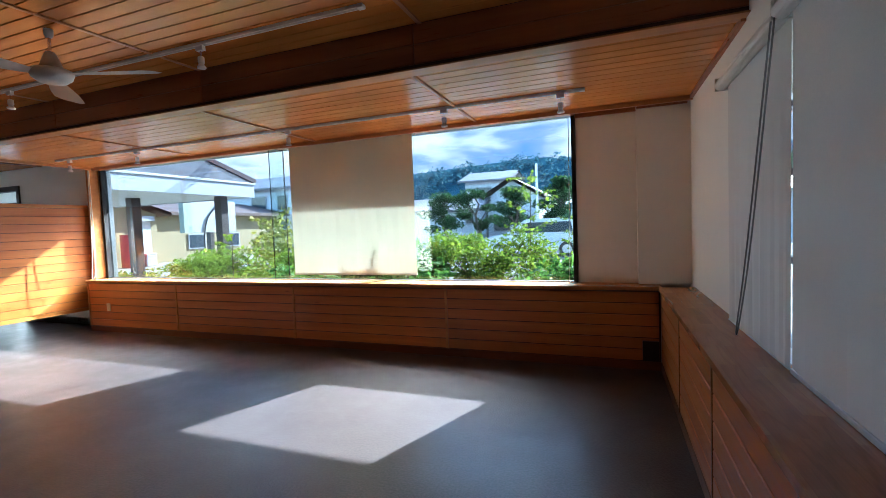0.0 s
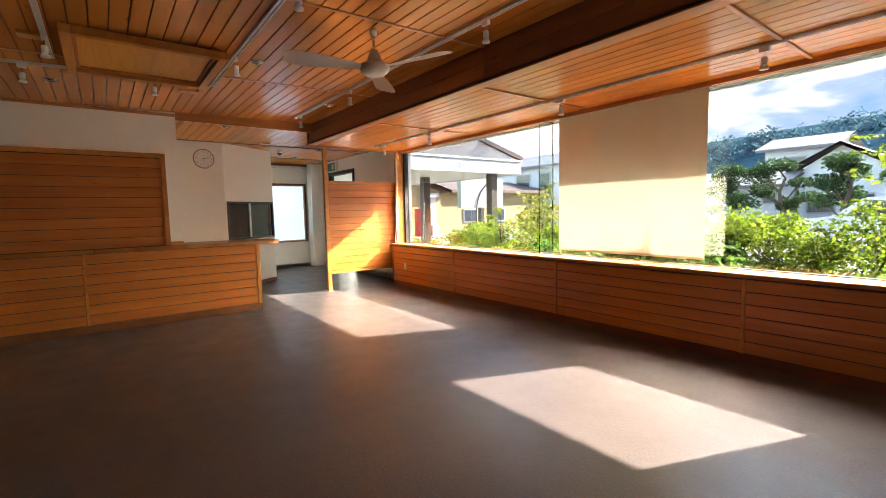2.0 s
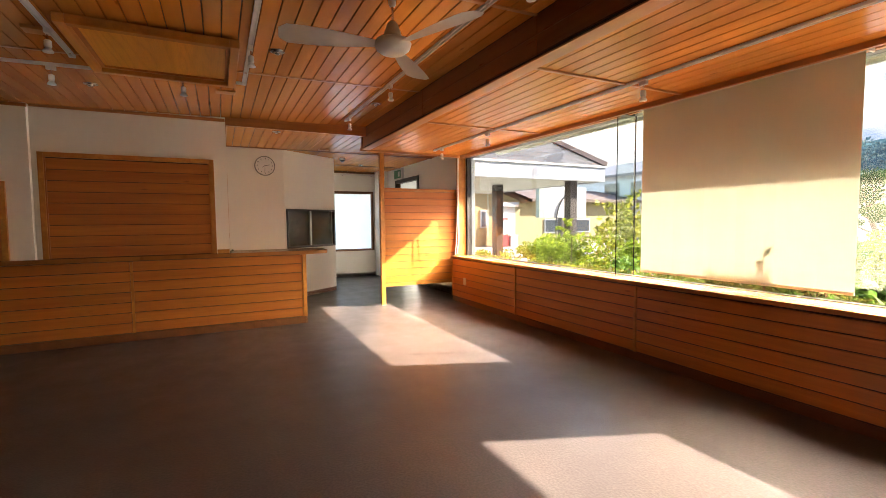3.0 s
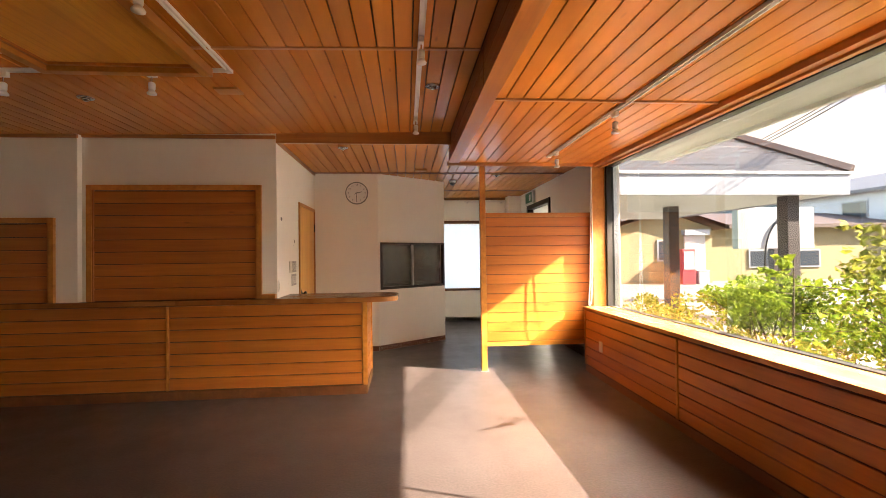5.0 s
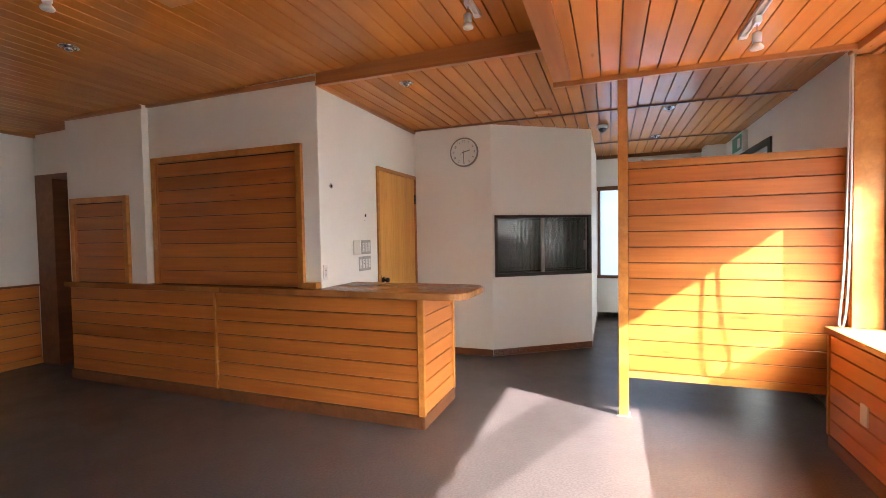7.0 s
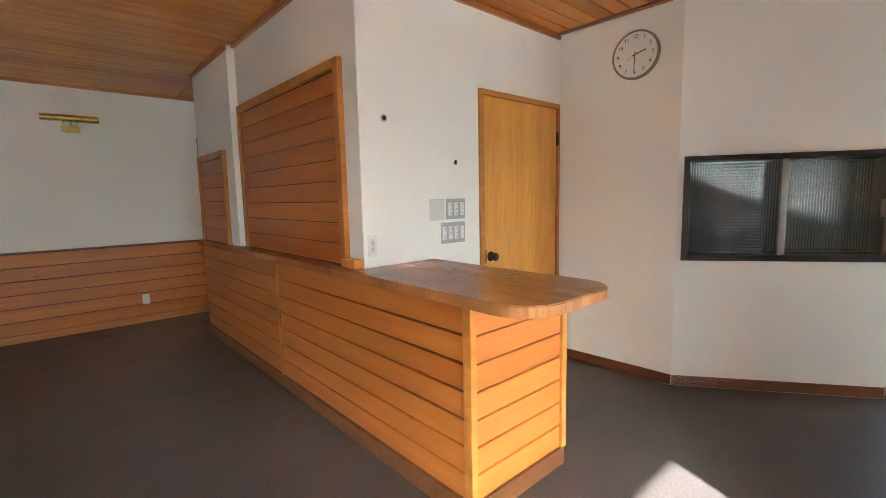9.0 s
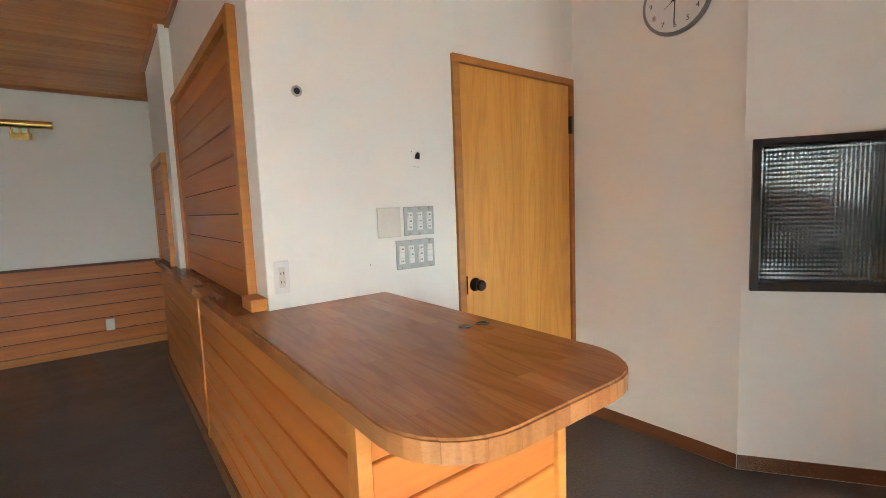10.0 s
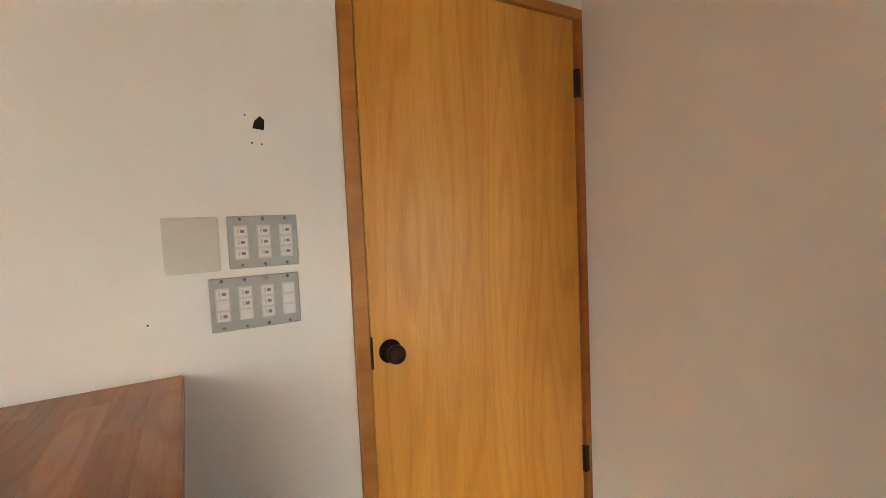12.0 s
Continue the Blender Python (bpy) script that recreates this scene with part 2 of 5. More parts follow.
M_CHROME = plain("chrome", (0.7, 0.7, 0.7), 0.12, 1.0, vary=0.05)
M_BRONZE = plain("dark bronze", (0.05, 0.032, 0.025), 0.28, 0.8, vary=0.3, scale=40)
M_BRASS = plain("polished brass", (0.72, 0.52, 0.18), 0.25, 1.0, vary=0.1)
M_GREEN = plain("green sign face", (0.02, 0.22, 0.10), 0.4, vary=0.05)
M_MARK = plain("grey switch lettering", (0.22, 0.22, 0.21), 0.5)
M_CHAIN = plain("dark grey chain", (0.24, 0.24, 0.23), 0.4)
M_HOLE = plain("dark hole", (0.01, 0.01, 0.01), 0.9)
M_ROPE = plain("white cord", (0.72, 0.70, 0.66), 0.7)
M_SILVER = plain("silver rail", (0.6, 0.6, 0.62), 0.3, 0.9)


# ---- building helpers ----
def box(bm, x0, x1, y0, y1, z0, z1, bevel=0.0):
    r = bmesh.ops.create_cube(bm, size=1)
    sx, sy, sz = x1 - x0, y1 - y0, z1 - z0
    for v in r["verts"]:
        v.co = Vector((x0 + (v.co.x + 0.5) * sx, y0 + (v.co.y + 0.5) * sy, z0 + (v.co.z + 0.5) * sz))
    if bevel:
        edges = {e for v in r["verts"] for e in v.link_edges}
        bmesh.ops.bevel(bm, geom=list(edges), offset=bevel, segments=2, affect="EDGES", profile=0.6)
    return bm


def bx(*a, **k):
    return box(bmesh.new(), *a, **k)


def rod(bm, a, b, r0, r1=None, seg=16):
    a, b = Vector(a), Vector(b)
    m = Matrix.Translation((a + b) / 2) @ (b - a).to_track_quat("Z", "Y").to_matrix().to_4x4()
    bmesh.ops.create_cone(bm, cap_ends=True, segments=seg, radius1=r0, radius2=r0 if r1 is None else r1, depth=(b - a).length, matrix=m)
    return bm


def rd(*a, **k):
    return rod(bmesh.new(), *a, **k)


def lathe(bm, profile, seg=24, m=Matrix()):
    """Spins (radius, height) pairs round z."""
    rows = []
    for r, z in profile:
        rows.append([bm.verts.new(m @ Vector((r * math.cos(2 * math.pi * i / seg), r * math.sin(2 * math.pi * i / seg), z))) for i in range(seg)])
    for p, q in zip(rows, rows[1:]):
        for i in range(seg):
            j = (i + 1) % seg
            bm.faces.new((p[i], p[j], q[j], q[i]))
    bm.faces.new(rows[0][::-1])
    bm.faces.new(rows[-1])
    return bm


def prism(bm, outline, z0, z1):
    lo = [bm.verts.new((x, y, z0)) for x, y in outline]
    hi = [bm.verts.new((x, y, z1)) for x, y in outline]
    n = len(outline)
    bm.faces.new(lo[::-1])
    bm.faces.new(hi)
    for i in range(n):
        j = (i + 1) % n
        bm.faces.new((lo[i], lo[j], hi[j], hi[i]))
    bmesh.ops.recalc_face_normals(bm, faces=bm.faces)
    return bm


def part(name, bm, material, parent=None, label="", smooth=False):
    me = bpy.data.meshes.new(name)
    bm.to_mesh(me)
    bm.free()
    me.materials.append(material)
    if smooth:
        me.polygons.foreach_set("use_smooth", [True] * len(me.polygons))
    ob = new(name, me)
    ob.parent = parent
    if label:
        ob["label"] = label
    return ob


def thing(name, label, category, group="", kind="", at=(0, 0, 0)):
    ob = tagged(new(name), label, category, group, kind)
    ob.location = at
    return ob


def setting(name, bm, material, label="", category=""):
    return tagged(part(name, bm, material), label, category, "", "structure")


def basis(origin, u, v):
    """Local x along u, local y along v, local z out of the face."""
    u, v = Vector(u).normalized(), Vector(v).normalized()
    w = u.cross(v)
    return Matrix.Translation(origin) @ Matrix((u, v, w)).transposed().to_4x4()


PLANKS = {}


def plank_mesh(length, width, thick, material):
    key = (round(length, 3), round(width, 3), round(thick, 3), material.name)
    if key not in PLANKS:
        a, b, c = length / 2, width / 2, min(0.003, thick * 0.4)
        rings = [(a, b, 0), (a, b, thick - c), (a - c, b - c, thick)]
        vs = [(sx * x, sy * y, z) for x, y, z in rings for sx, sy in ((-1, -1), (1, -1), (1, 1), (-1, 1))]
        fs = [(3, 2, 1, 0), (8, 9, 10, 11)]
        for k in (0, 4):
            fs += [(k + i, k + (i + 1) % 4, k + 4 + (i + 1) % 4, k + 4 + i) for i in range(4)]
        me = bpy.data.meshes.new("plank")
        me.from_pydata(vs, [], fs)
        me.materials.append(material)
        PLANKS[key] = me
    return PLANKS[key]


def planking(parent, corner, u, v, length, height, count, material=None, thick=0.012, gap=0.0085, name="plank"):
    """Boards along u, stacked along v from the corner, as children of parent."""
    m = basis(corner, u, v)
    step = height / count
    for i in range(count):
        ob = new(name, plank_mesh(length, step - gap, thick, material or M_PLANK))
        ob.parent = parent
        ob.matrix_local = m @ Matrix.Translation((length / 2, (i + 0.5) * step, 0))


def board_mesh(bm, x0, x1, y0, y1, ztop, pitch, thick, slope=0.0, gap=0.0045, breaks=()):
    """Ceiling boards along x, lower face at ztop + slope * y, broken at the given x."""
    n = max(1, round((y1 - y0) / pitch))
    p = (y1 - y0) / n
    xs = [x0, *sorted(breaks), x1]
    for i in range(n):
        for a, b in zip(xs, xs[1:]):
            ya, yb = y0 + i * p + gap / 2, y0 + (i + 1) * p - gap / 2
            c = 0.002
            ring = [(ya + c, 0), (yb - c, 0), (yb, c), (yb, thick), (ya, thick), (ya, c)]
            lo = [bm.verts.new((a + 0.002, y, ztop + slope * y + z)) for y, z in ring]
            hi = [bm.verts.new((b - 0.002, y, ztop + slope * y + z)) for y, z in ring]
            bm.faces.new(lo[::-1])
            bm.faces.new(hi)
            for k in range(6):
                j = (k + 1) % 6
                bm.faces.new((lo[k], lo[j], hi[j], hi[k]))
    bmesh.ops.recalc_face_normals(bm, faces=bm.faces)
    return bm


def tube(points, radius, name, material, parent=None, label="", res=6):
    cu = bpy.data.curves.new(name, "CURVE")
    cu.dimensions, cu.bevel_depth, cu.bevel_resolution = "3D", radius, 2
    sp = cu.splines.new("NURBS")
    sp.points.add(len(points) - 1)
    for p, c in zip(sp.points, points):
        p.co = (*c, 1)
    sp.use_endpoint_u, sp.order_u, sp.resolution_u = True, 3, res
    ob = new(name, cu)
    me = bpy.data.meshes.new_from_object(ob)
    bpy.data.objects.remove(ob)
    me.materials.clear()
    me.materials.append(material)
    ob = new(name, me)
    ob.parent = parent
    if label:
        ob["label"] = label
    return ob


def text(word, size, m, material, name, parent=None, depth=0.0006):
    cu = bpy.data.curves.new(name, "FONT")
    cu.body, cu.size, cu.align_x, cu.align_y, cu.extrude = word, size, "CENTER", "CENTER", depth
    ob = new(name, cu)
    me = bpy.data.meshes.new_from_object(ob)
    bpy.data.objects.remove(ob)
    me.materials.clear()
    me.materials.append(material)
    ob = new(name, me)
    ob.parent = parent
    ob.matrix_local = m
    return ob


# ---- structure: floor, walls, ceilings ----
CEIL, SLOPE = 2.54, 0.02
LOW, ENTRY = 2.33, 2.50
WIN_Y, BENCH_Y, BEAM_Y = 4.68, 4.40, 2.83

floor = setting("floor", bx(-11.6, 0.9, -3.0, 4.9, -0.12, 0.0), M_FLOOR, "dark brown worn sheet floor with scuffs", "floor")

bm = bmesh.new()
box(bm, -11.5, -7.26, 4.65, 4.85, 0, 0.02)
box(bm, -11.5, -10.45, 4.65, 4.85, 0.02, 2.7)
box(bm, -10.45, -9.2, 4.65, 4.85, 2.2, 2.7)
box(bm, -9.2, -7.26, 4.65, 4.85, 0.02, 2.7)
box(bm, -7.26, -0.45, 4.64, 4.78, -0.1, 0.70)
box(bm, -7.26, -0.45, 4.64, 4.78, 2.36, 2.8)
box(bm, -0.45, 0.72, 4.64, 4.80, -0.1, 2.8)
box(bm, 0.075, 0.5, 4.55, 4.64, 0.737, 2.36)
setting("wall_north", bm, M_WALL, "off-white plaster wall with a wide window opening", "wall")

bm = bmesh.new()
box(bm, 0.5, 0.72, -3.0, -1.3, 0, 2.8)
box(bm, 0.5, 0.72, 3.12, 4.64, 0, 2.8)
box(bm, 0.5, 0.72, -1.3, 3.12, 0, 0.70)
box(bm, 0.5, 0.72, -1.3, 3.12, 2.06, 2.8)
setting("wall_east", bm, M_WALL, "off-white plaster wall behind roller blinds", "wall")

setting("wall_south", bx(-8.0, 0.72, -2.92, -2.72, 0, 2.8), M_WALL, "off-white plaster wall above a wooden dado", "wall")

bm = bmesh.new()
box(bm, -6.99, -6.77, -0.71, 1.09, 0, 2.8)
box(bm, -6.99, -6.71, -1.76, -0.71, 0, 2.8)
box(bm, -7.13, -6.95, -1.90, -1.76, 0, 2.8)
box(bm, -7.13, -6.95, -2.72, -1.90, 2.03, 2.8)
box(bm, -7.75, -7.60, -2.72, 1.09, 0, 2.8)
setting("wall_west", bm, M_WALL, "off-white plaster wall with two shuttered hatches", "wall")

bm = bmesh.new()
box(bm, -7.66, -6.99, 0.93, 1.095, 0, 2.8)
box(bm, -6.99, -6.771, 1.09, 1.095, 0, 2.8)
box(bm, -8.75, -8.551, 0.93, 1.095, 0, 2.8)
box(bm, -8.551, -7.66, 0.93, 1.095, 1.985, 2.8)
setting("wall_door", bm, M_WALL, "white plaster wall beside the brown door", "wall")

bm = bmesh.new()
prism(bm, [(-8.56, 1.0), (-8.60, 1.97), (-8.76, 1.97), (-8.72, 1.0)], 0, 2.8)
setting("wall_clock", bm, M_WALL, "cream plaster wall carrying a clock", "wall")
A1, A2 = Vector((-8.60, 1.97, 0)), Vector((-9.31, 2.965, 0))
AU = (A2 - A1).normalized()
AN = Vector((AU.y, -AU.x, 0))
if AN.x < 0:
    AN = -AN
ALEN = (A2 - A1).length
HATCH = (0.03, ALEN - 0.015, 0.86, 1.53)
bm = bmesh.new()
for x0, x1, z0, z1 in ((0, ALEN, 0, HATCH[2]), (0, ALEN, HATCH[3], 2.8), (0, HATCH[0], HATCH[2], HATCH[3]), (HATCH[1], ALEN, HATCH[2], HATCH[3])):
    box(bm, x0, x1, z0, z1, -0.10, 0)
AFRAME = basis(A1, AU, (0, 0, 1))
if (AFRAME.to_3x3() @ Vector((0, 0, 1))).dot(AN) < 0:
    AFRAME = AFRAME @ Matrix.Diagonal((1, 1, -1, 1))
ob = setting("wall_angled", bm, M_WALL, "white plaster wall set at an angle with an office hatch", "wall")
ob.matrix_world = AFRAME
setting("wall_passage", bx(-11.5, -9.31, 2.80, 2.965, 0, 2.8), M_WALL, "white plaster passage wall", "wall")
bm = bmesh.new()
box(bm, -11.5, -11.3, 2.7, 4.85, 0, 0.65)
box(bm, -11.5, -11.3, 2.7, 4.85, 2.0, 2.8)
box(bm, -11.5, -11.3, 2.7, 2.985, 0.65, 2.0)
box(bm, -11.5, -11.3, 4.34, 4.85, 0.65, 2.0)
box(bm, -11.3, -11.0, 4.40, 4.65, 0, 2.55)
setting("wall_far", bm, M_WALL, "white plaster end wall with a frosted window", "wall")
# the office behind the hatch: added walls, darkened paint stands for an unlit room
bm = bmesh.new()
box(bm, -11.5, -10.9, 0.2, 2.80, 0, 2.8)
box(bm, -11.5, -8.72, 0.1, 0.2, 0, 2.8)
setting("wall_office", bm, plain("office paint darkened for shade", (0.22, 0.24, 0.23), 0.7), "office wall behind the hatch, unlit room painted as dark grey", "wall")

# ceilings
bm = board_mesh(bmesh.new(), -6.77, 0.5, -2.72, BEAM_Y, CEIL, 0.105, 0.018, SLOPE, gap=0.007, breaks=(-4.93, -3.09, -1.25))
board_mesh(bm, -6.95, -6.772, -2.72, -1.76, CEIL, 0.105, 0.018, SLOPE, gap=0.007)
setting("ceiling_main", bm, M_CEIL, "glossy reddish-brown boarded ceiling", "ceiling")
bm = board_mesh(bmesh.new(), -7.0, 0.5, BEAM_Y + 0.06, 4.64, LOW, 0.107, 0.018, 0, 0.0055, breaks=(-5.03, -3.23, -1.365))
setting("ceiling_window", bm, M_CEIL, "lowered glossy boarded ceiling along the window", "ceiling")
bm = board_mesh(bmesh.new(), -11.3, -6.79, 1.095, BEAM_Y, ENTRY, 0.115, 0.018, 0, 0.008, breaks=(-8.52, -10.2))
board_mesh(bm, -11.3, -7.02, BEAM_Y + 0.002, 4.65, ENTRY, 0.115, 0.018, 0, 0.008, breaks=(-8.52, -10.2))
setting("ceiling_entry", bm, M_CEIL, "boarded ceiling of the entrance passage", "ceiling")
bm = bmesh.new()
box(bm, -11.6, 0.8, -3.0, 4.9, 2.72, 2.9)
# thin dark sheets paint the shade seen between the ceiling boards
box(bm, -7.0, 0.5, BEAM_Y + 0.03, 4.64, 2.352, 2.358)
box(bm, -11.3, -7.0, 0.2, 4.65, 2.522, 2.53)
setting("ceiling_deck", bm, M_GROOVE, "roof deck and gap backing above the boards, coloured as shade", "ceiling")

# beam clad in boards
beam = setting("beam", bx(-6.94, 0.5, BEAM_Y + 0.014, BEAM_Y + 0.06, 2.325, 2.72), M_GROOVE, "board-clad ceiling beam, its shaded face coloured dark red", "beam")
for x0, x1 in ((-6.94, -4.87), (-4.87, -3.09), (-3.09, -1.3), (-1.3, 0.5)):
    planking(beam, (x0 + 0.003, BEAM_Y + 0.014, 2.35), (1, 0, 0), (0, 0, 1), x1 - x0 - 0.006, 0.25, 2, M_BEAM, 0.012, 0.004)
M_TRIMX = wood("pine trim along", (0.40, 0.15, 0.04), (0.55, 0.235, 0.07), 0.35, spread=0.2, knots=False, islands=True)


def trim(name, x0, x1, y0, y1, z0, z1, material=M_TRIMX, bevel=0.002):
    """A strip of moulding with its grain along its longest side."""
    size = (x1 - x0, y1 - y0, z1 - z0)
    axis = size.index(max(size))
    c = ((x0 + x1) / 2, (y0 + y1) / 2, (z0 + z1) / 2)
    l, w, t = size[axis] / 2, size[(axis + 1) % 3] / 2, size[(axis + 2) % 3] / 2
    ob = part(name, bx(-l, l, -w, w, -t, t, bevel=min(bevel, 0.3 * min(w, t))), material)
    u, v = [Vector((0, 0, 0)) for _ in range(2)]
    u[axis], v[(axis + 1) % 3] = 1, 1
    ob.matrix_world = basis(c, u, v)
    return tagged(ob, "varnished pine moulding", "trim", "", "structure")


trim("trim", -6.94, 0.5, BEAM_Y - 0.012, BEAM_Y + 0.10, 2.314, 2.324)
trim("trim", -7.03, -7.0, BEAM_Y - 0.02, 4.48, 2.30, 2.345)
trim("trim", -7.02, -7.0, BEAM_Y, 4.60, 2.345, 2.50, M_BEAM)
trim("trim", -6.79, -6.765, 1.095, BEAM_Y, 2.478, 2.60)
trim("trim", -6.795, -6.755, 1.095, BEAM_Y, 2.466, 2.485)
trim("trim", -8.545, -6.80, 1.097, 1.12, 2.462, 2.495)
for x in (-5.03, -3.23, -1.365):
    trim("trim", x - 0.012, x + 0.012, BEAM_Y + 0.1, 4.44, 2.318, 2.333)
for x in (-4.93, -3.09, -1.25):
    ob = trim("trim", x - 0.014, x + 0.014, -2.7, BEAM_Y, CEIL - 0.006, CEIL + 0.006)
    ob.matrix_world = Matrix.Translation((x, 0, CEIL - 0.001)) @ Matrix.Rotation(math.atan(SLOPE), 4, "X") @ Matrix.Translation((-x, 0, -CEIL)) @ ob.matrix_world
for x in (-8.52, -10.2):
    trim("trim", x - 0.014, x + 0.014, 1.1 if x > -8.55 else 2.97, 4.64, 2.486, 2.502, M_SKIRT)
trim("trim", -6.77, -6.745, -0.70, 1.09, 2.505, 2.538)
trim("trim", -6.71, -6.685, -1.76, -0.70, 2.485, 2.518)
trim("trim", -6.95, 0.5, -2.72, -2.69, 2.455, 2.488)
trim("trim", -11.3, -11.27, 2.97, 4.4, 2.45, 2.497, M_SKIRT)
trim("trim", 0.475, 0.5, BEAM_Y + 0.06, 4.5, 2.30, 2.328, M_BEAM)
trim("trim", -7.0, 0.5, 4.42, 4.455, 2.29, 2.328)
trim("trim", -7.2, -0.46, 4.455, 4.64, 2.329, 2.347)
trim("trim", -7.19, -0.46, 4.56, 4.60, 2.312, 2.329)
trim("trim", -0.45, 0.075, 4.615, 4.64, 2.29, 2.328, M_BEAM)
trim("trim", 0.075, 0.475, 4.525, 4.55, 2.29, 2.328, M_BEAM)


def skirting(x0, y0, x1, y1, h=0.075, t=0.014):
    a, b = Vector((x0, y0, 0)), Vector((x1, y1, 0))
    ob = part("baseboard", bx(-(b - a).length / 2, (b - a).length / 2, 0, h, 0, t, bevel=0.002), M_SKIRT)
    ob.matrix_world = basis((a + b) / 2, b - a, (0, 0, 1))
    return tagged(ob, "brown wooden skirting board", "baseboard", "", "structure")


skirting(-8.60, 1.97, -8.562, 1.10)
skirting(-9.31, 2.965, -8.60, 1.97)
skirting(-11.3, 2.966, -9.31, 2.966)
skirting(-11.3, 4.4, -11.3, 2.97)
skirting(-7.33, 4.65, -9.15, 4.65, 0.12)
skirting(-10.51, 4.65, -11.0, 4.65, 0.12)


# ---- windows ----
def pane(parent, x0, x1, y0, y1, z0, z1, material=M_GLASS, name="pane"):
    ob = part(name, bx(x0, x1, y0, y1, z0, z1), material, parent)
    ob.visible_shadow = False
    return ob


w = thing("window_1", "wide fixed window with black aluminium frame", "window", kind="structure")
pane(w, -7.18, -3.925, WIN_Y + 0.03, WIN_Y + 0.038, 0.74, 2.33)
pane(w, -3.915, -0.49, WIN_Y + 0.03, WIN_Y + 0.038, 0.74, 2.33)
fin = pane(w, -3.926, -3.914, 4.47, WIN_Y + 0.029, 0.745, 2.324, material=M_CLEAR, name="glass_fin")
part("joint", bx(-3.929, -3.911, WIN_Y + 0.039, WIN_Y + 0.043, 0.742, 2.325), M_BLACK, w, "dark silicone joint between the panes")
part("fin_clip", bx(-3.96, -3.88, 4.46, 4.66, 2.306, 2.326, bevel=0.003), M_BLACK, w)
for n, a in (("frame_left", (-7.22, -7.18, 4.65, 4.74, 0.73, 2.35)), ("frame_right", (-0.49, -0.452, 4.62, 4.74, 0.73, 2.35)),
             ("frame_top", (-7.16, -0.49, 4.65, 4.74, 2.325, 2.35)), ("frame_bottom", (-7.16, -0.49, 4.67, 4.74, 0.715, 0.742))):
    part(n, bx(*a, bevel=0.003), M_BLACK, w)
part("outer_jamb", bx(-7.255, -7.185, 4.742, 4.80, 0.7, 2.36), M_SILVER, w, "pale aluminium outer jamb")
part("jamb_board", bx(-7.27, -7.225, 4.50, 4.648, 0.737, 2.328, bevel=0.003), M_TRIM, w, "orange pine jamb board")
part("jamb_post", bx(-7.335, -7.272, 4.55, 4.648, 0.0, 2.498, bevel=0.003), M_TRIM, w, "orange pine corner post")

w = thing("window_2", "window behind the pale roller blinds", "window", kind="structure")
pane(w, 0.62, 0.628, -1.3, 3.12, 0.7, 2.06)
for y in (-1.3, 0.1, 1.5, 2.16, 3.08):
    part("mullion", bx(0.6, 0.65, y, y + 0.04, 0.7, 2.06), M_DARKFRAME, w)
for z in (1.1, 1.5, 1.8):
    part("glazing_bar", bx(0.605, 0.645, -1.3, 3.12, z, z + 0.03), M_DARKFRAME, w)

w = thing("window_3", "frosted end window with a brown wooden frame", "window", kind="structure")
M_FROST = fabric("frosted white pane", (0.88, 0.90, 0.90), 0.85)
part("pane", bx(-11.40, -11.392, 2.985, 4.34, 0.65, 2.0), M_FROST, w)
for a in ((-11.36, -11.285, 2.985, 3.02, 0.65, 2.0), (-11.36, -11.285, 4.31, 4.36, 0.62, 2.03), (-11.36, -11.285, 2.97, 4.31, 1.97, 2.03), (-11.36, -11.26, 2.97, 4.36, 0.61, 0.655)):
    part("frame", bx(*a, bevel=0.003), M_SKIRT, w)
w = thing("door_3", "dark-framed glazed entrance door below the exit sign", "door", kind="structure")
# frosting is added: it stops direct sun and spreads soft light in the passage
part("pane", bx(-10.42, -9.24, 4.74, 4.748, 0.05, 2.16), M_FROST, w, "door glass, frosting added to block direct sun")
for a in ((-10.5, -10.42, 4.63, 4.78, 0.02, 2.24), (-9.24, -9.16, 4.63, 4.78, 0.02, 2.24), (-10.42, -9.24, 4.63, 4.78, 2.16, 2.24), (-10.42, -9.24, 4.70, 4.78, 1.93, 1.98), (-9.9, -9.85, 4.70, 4.78, 0.05, 1.93), (-10.42, -9.24, 4.70, 4.78, 0.02, 0.09)):
    part("frame", bx(*a, bevel=0.003), M_DARKFRAME, w)


# ---- the bench along the window ----
bench = thing("window_bench", "orange pine boarded bench built in under the window", "bench")
part("body", bx(-7.238, 0.24, BENCH_Y + 0.012, 4.638, 0.02, 0.69), M_GROOVE, bench)
part("skirting", bx(-7.24, 0.236, BENCH_Y - 0.002, BENCH_Y + 0.010, 0.0, 0.075, bevel=0.002), M_SKIRT, bench, "dark brown skirting")
XS = (-7.238, -5.50, -3.62, -1.73, 0.235)
for a, b in zip(XS, XS[1:]):
    planking(bench, (a + 0.012, BENCH_Y + 0.012, 0.078), (1, 0, 0), (0, 0, 1), b - a - 0.024, 0.612, 6)
for x in XS[:-1]:
    part("batten", bx(x - 0.012, x + 0.012, BENCH_Y - 0.008, BENCH_Y + 0.012, 0.078, 0.69, bevel=0.002), M_TRIM, bench)
planking(bench, (-7.238, 4.635, 0.078), (0, -1, 0), (0, 0, 1), 0.22, 0.612, 6)
ob = part("top", bx(-3.755, 3.755, -0.145, 0.145, -0.017, 0.017, bevel=0.004), M_TOP, bench, "sunlit varnished bench top")
ob.matrix_local = Matrix.Translation((-3.505, 4.525, 0.718))
s = part("wall_socket", bx(-6.86, -6.79, BENCH_Y - 0.010, BENCH_Y, 0.30, 0.41, bevel=0.003), M_IVORY, bench, "ivory wall socket")
